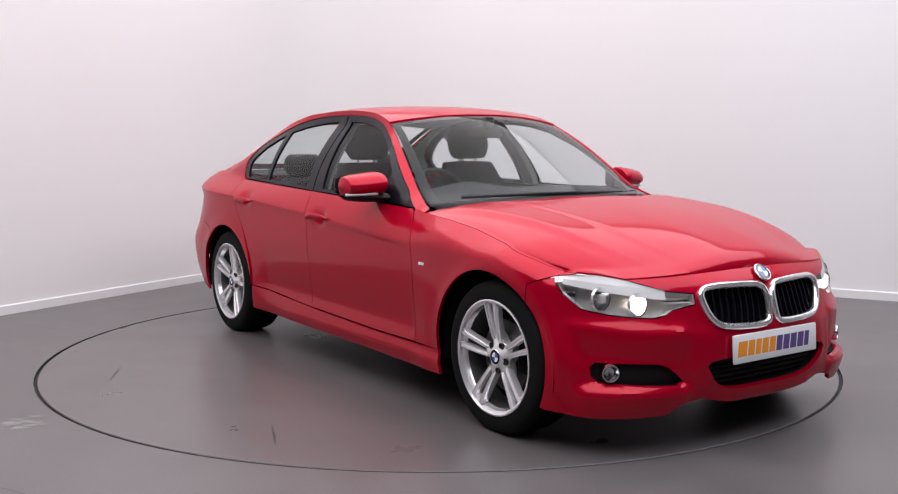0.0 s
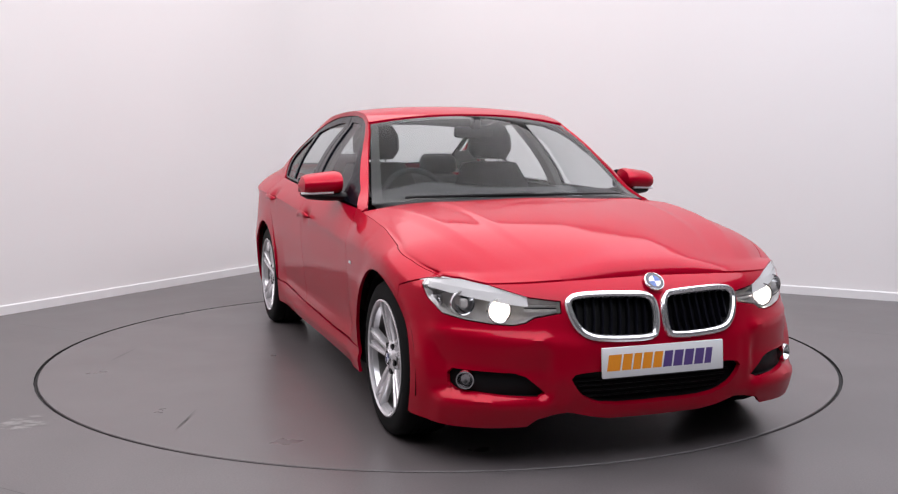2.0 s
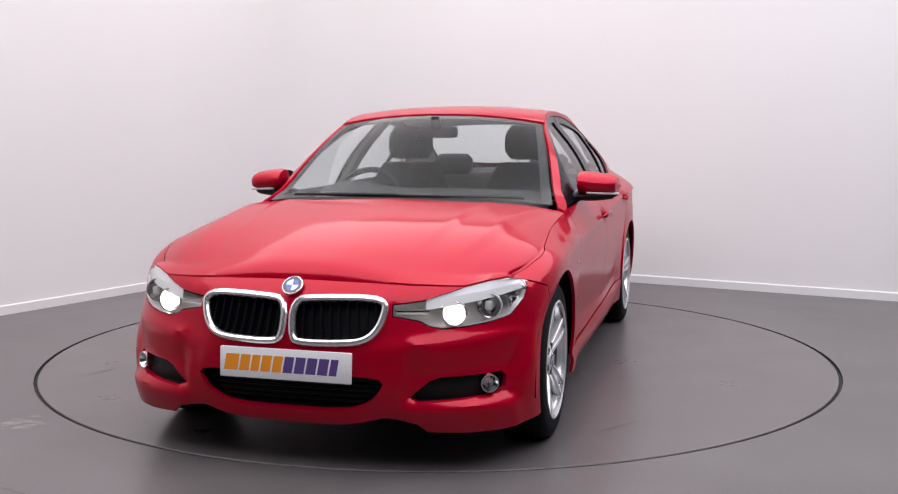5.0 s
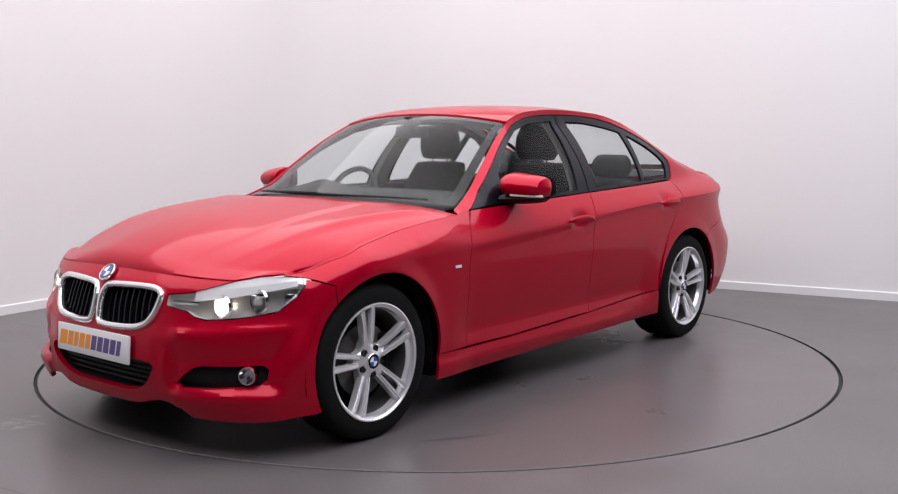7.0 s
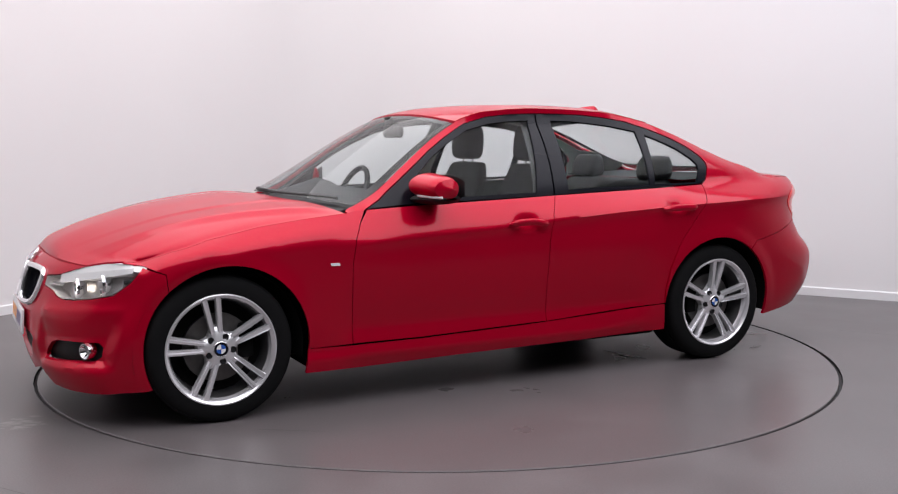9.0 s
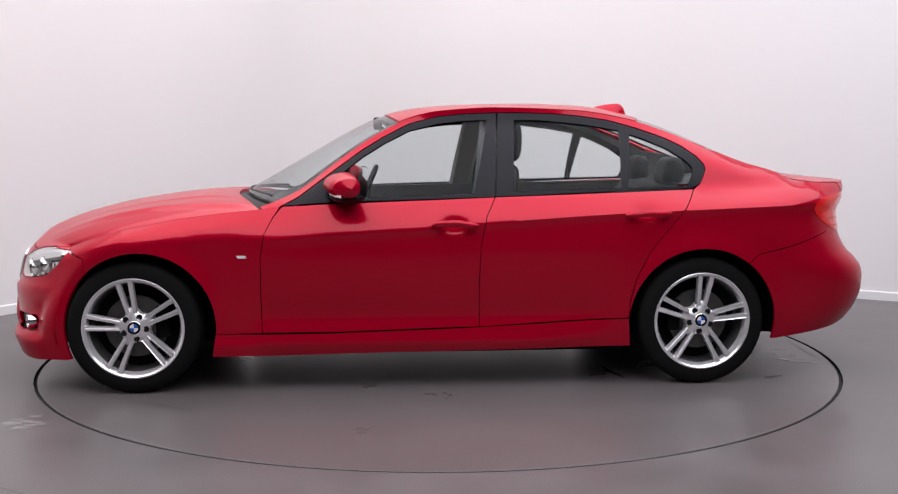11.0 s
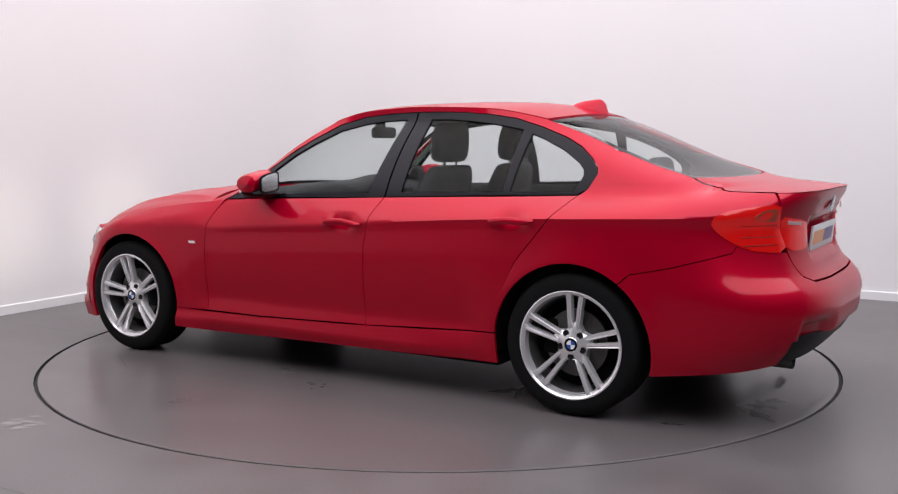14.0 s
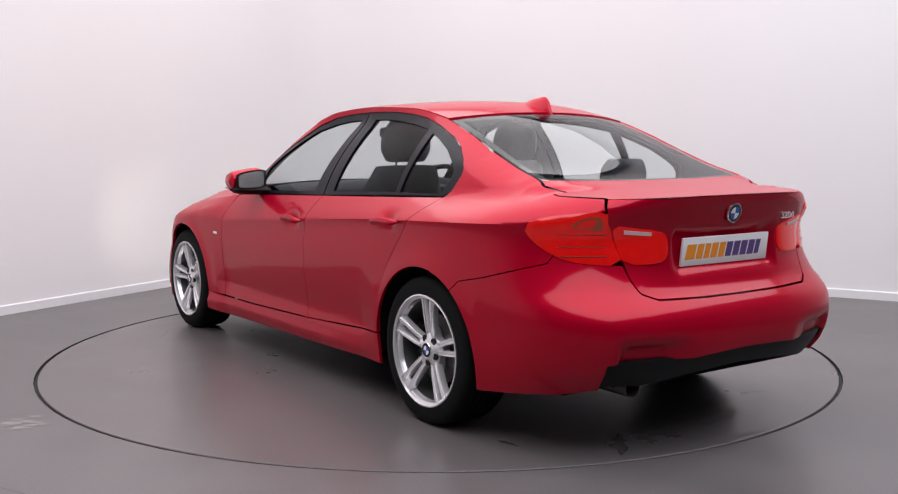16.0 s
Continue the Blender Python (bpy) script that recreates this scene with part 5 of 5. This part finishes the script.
def cabin():
    """Seats, dashboard, wheel and the dark tub."""
    bm = bmesh.new()
    box(bm, -0.10, 0, 0.36, 3.9, 1.30, 0.30, 0.05)
    part("floor_tub", bm, DARK, car)
    bm = bmesh.new()
    box(bm, -0.02, 0, 0.20, 2.0, 1.62, 0.06, 0.02)
    part("underbody", bm, DARK, car)
    for x, z, l, w, h in ((1.5, 0.24, 1.0, 1.0, 0.06), (-1.75, 0.32, 1.0, 1.1, 0.10)):
        bm = bmesh.new()
        box(bm, x, 0, z, l, w, h, 0.02)
        part("undertray", bm, DARK, car)
    bm = bmesh.new()
    box(bm, 1.40, 0, 0.52, 1.05, 1.10, 0.40, 0.06)
    part("engine_bay", bm, DARK, car)
    bm = bmesh.new()
    box(bm, -1.90, 0, 0.66, 0.60, 0.95, 0.50, 0.06)
    part("boot_tub", bm, DARK, car)
    for xc, r in ((WB, RF), (-WB, RR_)):
        for sg in (1, -1):
            bm = bmesh.new()
            rows = []
            for a in np.linspace(-10, 190, 30):
                rows.append([(xc + (r + 0.012) * math.cos(radians(a)), sg * y, 0.316 + (r + 0.012) * math.sin(radians(a))) for y in (0.862, 0.75, 0.60)])
            grid(bm, rows)
            c = bm.verts.new((xc, sg * 0.60, 0.316))
            bm.verts.ensure_lookup_table()
            for i in range(29):
                bm.faces.new((bm.verts[3 * i + 2], bm.verts[3 * i + 5], c))
            part("wheel_arch_liner", bm, DARK, car)
    # inner door cards
    for sg in (1, -1):
        bm = bmesh.new()
        rows = []
        for z in (0.35, 0.6, 0.8, 0.90, 0.945):
            rows.append([(x, sg * (float(side_y(np.array(x), np.array(0.945))) - 0.085 - 0.03 * (z < 0.9)), z + 0.02 * (-x) * (z > 0.85)) for x in np.linspace(0.62, -1.42, 24)])
        rows.append([(p[0], sg * (float(side_y(np.array(p[0]), np.array(p[2]))) - 0.028), p[2] + 0.002) for p in rows[-1]])
        grid(bm, rows)
        part("door_card", bm, DASH, car, "dark inner door panel")
    # dashboard
    bm = bmesh.new()
    rows = []
    for dx, z in ((0.34, 0.90), (0.18, 0.965), (0.02, 0.985), (-0.06, 0.965), (-0.09, 0.90), (-0.02, 0.72), (0.05, 0.5)):
        rows.append([(0.52 + dx - 0.10 * (y / 0.7) ** 2 + 0.0, y, z - 0.02 * (abs(y) / 0.7) ** 3 + (0.035 * math.exp(-((y + 0.37) / 0.17) ** 2) if 0.93 < z and dx < 0.1 else 0)) for y in np.linspace(-0.70, 0.70, 41)])
    grid(bm, rows)
    bmesh.ops.recalc_face_normals(bm, faces=bm.faces)
    part("dashboard", bm, DASH, car, "dark grey moulded dashboard", sharp=60)
    bm = bmesh.new()
    m = Matrix.Translation((0.30, -0.37, 0.90)) @ pose(0, 0, 0, 0, -24, 0)
    tube(bm, [m @ Vector((0, 0.185 * math.cos(a), 0.185 * math.sin(a))) for a in np.linspace(0, 2 * math.pi, 40, endpoint=False)], 0.016, 10, closed=True)
    wheel = part("steering_wheel", bm, SEAT, car, "black three-spoke steering wheel")
    bm = bmesh.new()
    box(bm, 0, 0, 0, 0.06, 0.14, 0.11, 0.025)
    for a in (0, 180, 270):
        box(bm, 0, 0.12 * math.cos(radians(a)), 0.12 * math.sin(radians(a)), 0.025, 0.13 if a != 270 else 0.04, 0.035 if a != 270 else 0.13, 0.01)
    bmesh.ops.transform(bm, matrix=m, verts=bm.verts)
    part("boss", bm, DASH, wheel)

    def cushion(pts, ys, name, parent, mat=SEAT):
        """A padded slab: an outline in x and z swept across y with rounded ends."""
        bm = bmesh.new()
        c = np.mean(np.array(pts), 0)
        rows = []
        lo, hi = ys
        for t in np.linspace(0, 1, 9):
            u = 2 * t - 1
            k = max(0.0, 1 - abs(u) ** 5) ** 0.35 * 0.22 + 0.78 if 0 < t < 1 else 0.55
            rows.append([(c[0] + (x - c[0]) * k, lo + (hi - lo) * t, c[1] + (z - c[1]) * k) for x, z in pts + pts[:1]])
        grid(bm, rows)
        for r in (rows[0], rows[-1]):
            vs = [bm.verts.new(p) for p in r[:-1]]
            bm.faces.new(vs)
        bmesh.ops.remove_doubles(bm, verts=bm.verts, dist=0.0005)
        bmesh.ops.recalc_face_normals(bm, faces=bm.faces)
        return part(name, bm, mat, parent, "", sharp=60)
    for y in (0.37, -0.37):
        seat = new("front_seat")
        seat.parent = car
        tagged(seat, "black leather front seat with a headrest")
        cushion(rounded([(0.22, 0.46), (0.24, 0.58), (0.15, 0.62), (-0.28, 0.56), (-0.30, 0.45)]), (y - 0.25, y + 0.25), "seat_cushion", seat)
        cushion(rounded([(-0.20, 0.55), (-0.27, 0.58), (-0.42, 0.98), (-0.46, 1.10), (-0.53, 1.10), (-0.50, 0.90), (-0.36, 0.52)]), (y - 0.24, y + 0.24), "backrest", seat)
        cushion(rounded([(-0.42, 1.135), (-0.435, 1.27), (-0.47, 1.325), (-0.54, 1.32), (-0.545, 1.20), (-0.53, 1.125), (-0.48, 1.11)]), (y - 0.135, y + 0.135), "headrest", seat)
        for d in (-0.06, 0.06):
            bm = bmesh.new()
            tube(bm, [(-0.485, y + d, 1.05), (-0.49, y + d, 1.17)], 0.007, 8)
            part("headrest_post", bm, CHROME, seat)
    bench = new("rear_seat")
    bench.parent = car
    tagged(bench, "black leather rear bench with headrests")
    cushion(rounded([(-0.72, 0.50), (-0.72, 0.62), (-1.15, 0.60), (-1.2, 0.46)]), (-0.62, 0.62), "seat_cushion", bench)
    cushion(rounded([(-1.10, 0.58), (-1.28, 0.94), (-1.32, 1.00), (-1.42, 1.00), (-1.40, 0.80), (-1.25, 0.52)]), (-0.62, 0.62), "backrest", bench)
    for y in (0.34, -0.34):
        cushion(rounded([(-1.31, 0.99), (-1.33, 1.10), (-1.37, 1.145), (-1.43, 1.13), (-1.44, 0.99)]), (y - 0.13, y + 0.13), "headrest", bench)
    bm = bmesh.new()
    rows = [[(x, y, 1.005 + 0.02 * (x + 1.4) / -0.5) for y in np.linspace(-0.62, 0.62, 9)] for x in (-1.36, -1.6, -1.9)]
    grid(bm, rows)
    part("parcel_shelf", bm, DASH, car)
    bm = bmesh.new()
    box(bm, 0.19, 0, 1.275, 0.035, 0.235, 0.065, 0.02)
    box(bm, 0.215, 0, 1.325, 0.05, 0.05, 0.07, 0.012)
    part("rear_view_mirror", bm, BLACK, car, "black interior mirror")
    # B pillars' inner trim
    for sg in (1, -1):
        bm = bmesh.new()
        rows = []
        for t in np.linspace(0, 1, 10):
            z = 0.95 + 0.42 * t
            x = -0.32 - 0.07 * t
            y = float(side_y(np.array(x), np.array(z))) - 0.035
            rows.append([(x + 0.07, sg * y, z), (x + 0.05, sg * (y - 0.03), z), (x - 0.05, sg * (y - 0.03), z), (x - 0.07, sg * y, z)])
        grid(bm, rows)
        part("pillar_trim", bm, LINING, car)


def writing(boot):
    curve = bpy.data.curves.new("model_number", "FONT")
    curve.body, curve.size, curve.extrude, curve.align_x = "320d", 0.038, 0.0025, "CENTER"
    ob = new("model_number", curve)
    ob.data.materials.append(BADGE_SILVER)
    ob.parent = boot
    x, y, z = (float(v) for v in skin(np.array(around(-0.385, 0.915, False)), np.array(0.915)))
    ob.matrix_local = Matrix.Translation((x - 0.010, y, z - 0.014)) @ pose(0, 0, 0, 90, 0, -90 + 9) @ Matrix.Diagonal((1.45, 1, 1, 1))
    tagged(ob, "chrome model number on the boot lid")


DARKSTEEL = material("sooty_steel", (0.10, 0.095, 0.09), 0.45, metal=0.8, vary=0.4, scale=30)
BADGE_SILVER = material("silver_lettering", (0.75, 0.75, 0.76), 0.3, metal=0.5)
BLUEBLACK = material("black_blue_enamel", (0.015, 0.02, 0.05), 0.2, coat=1.0)
front_bumper()
headlamps()
bonnet()
doors = flank()
top()
boot = tail()
plate(2.152, 0.410, -4, 0, "front_plate", "white show plate with orange and purple print")
plate(-2.294, 0.792, 6, 180, "rear_plate", "white show plate with orange and purple print")
roundel(car, Matrix.Translation((2.072, 0, 0.690)) @ pose(0, 0, 0, 0, -42, 0) @ pose(0, 0, 0, 0, 0, -90), 0.041)
roundel(car, Matrix.Translation((-2.330, 0, 0.940)) @ pose(0, 0, 0, 0, -12, 0) @ pose(0, 0, 0, 0, 0, 90), 0.041)
wheels()
mirrors(doors)
cabin()
writing(boot)


def motions():
    """The turntable turns the car with it; it starts from rest and then goes round evenly."""
    turns = [(0.0, -55.63), (0.5, -57.01), (1.0, -60.07), (1.5, -64.65), (2.0, -70.55), (2.5, -76.50), (3.0, -82.55), (3.5, -88.50), (4.0, -94.55), (4.5, -100.45),
             (5.0, -106.4), (5.75, -115.3), (6.5, -124.2), (7.0, -130.05), (7.5, -135.80), (8.0, -141.55), (8.5, -147.30), (9.0, -153.05), (9.75, -161.8), (10.6, -171.6), (11.5, -182.05),
             (12.0, -187.90), (12.5, -193.70), (13.0, -199.60), (13.5, -205.50), (14.0, -211.45), (14.5, -217.35), (15.0, -223.30), (15.5, -229.25), (16.0, -235.25)]
    a, b = 0.143, 0.084
    rows = []
    for t, d in turns:
        c, s = math.cos(radians(d)), math.sin(radians(d))
        rows.append((t, pose(a * c - b * s, a * s + b * c, 0, 0, 0, d)))
    walk(car, rows)
    walk(table, [(t, pose(0, 0, 0, 0, 0, d)) for t, d in turns])


motions()
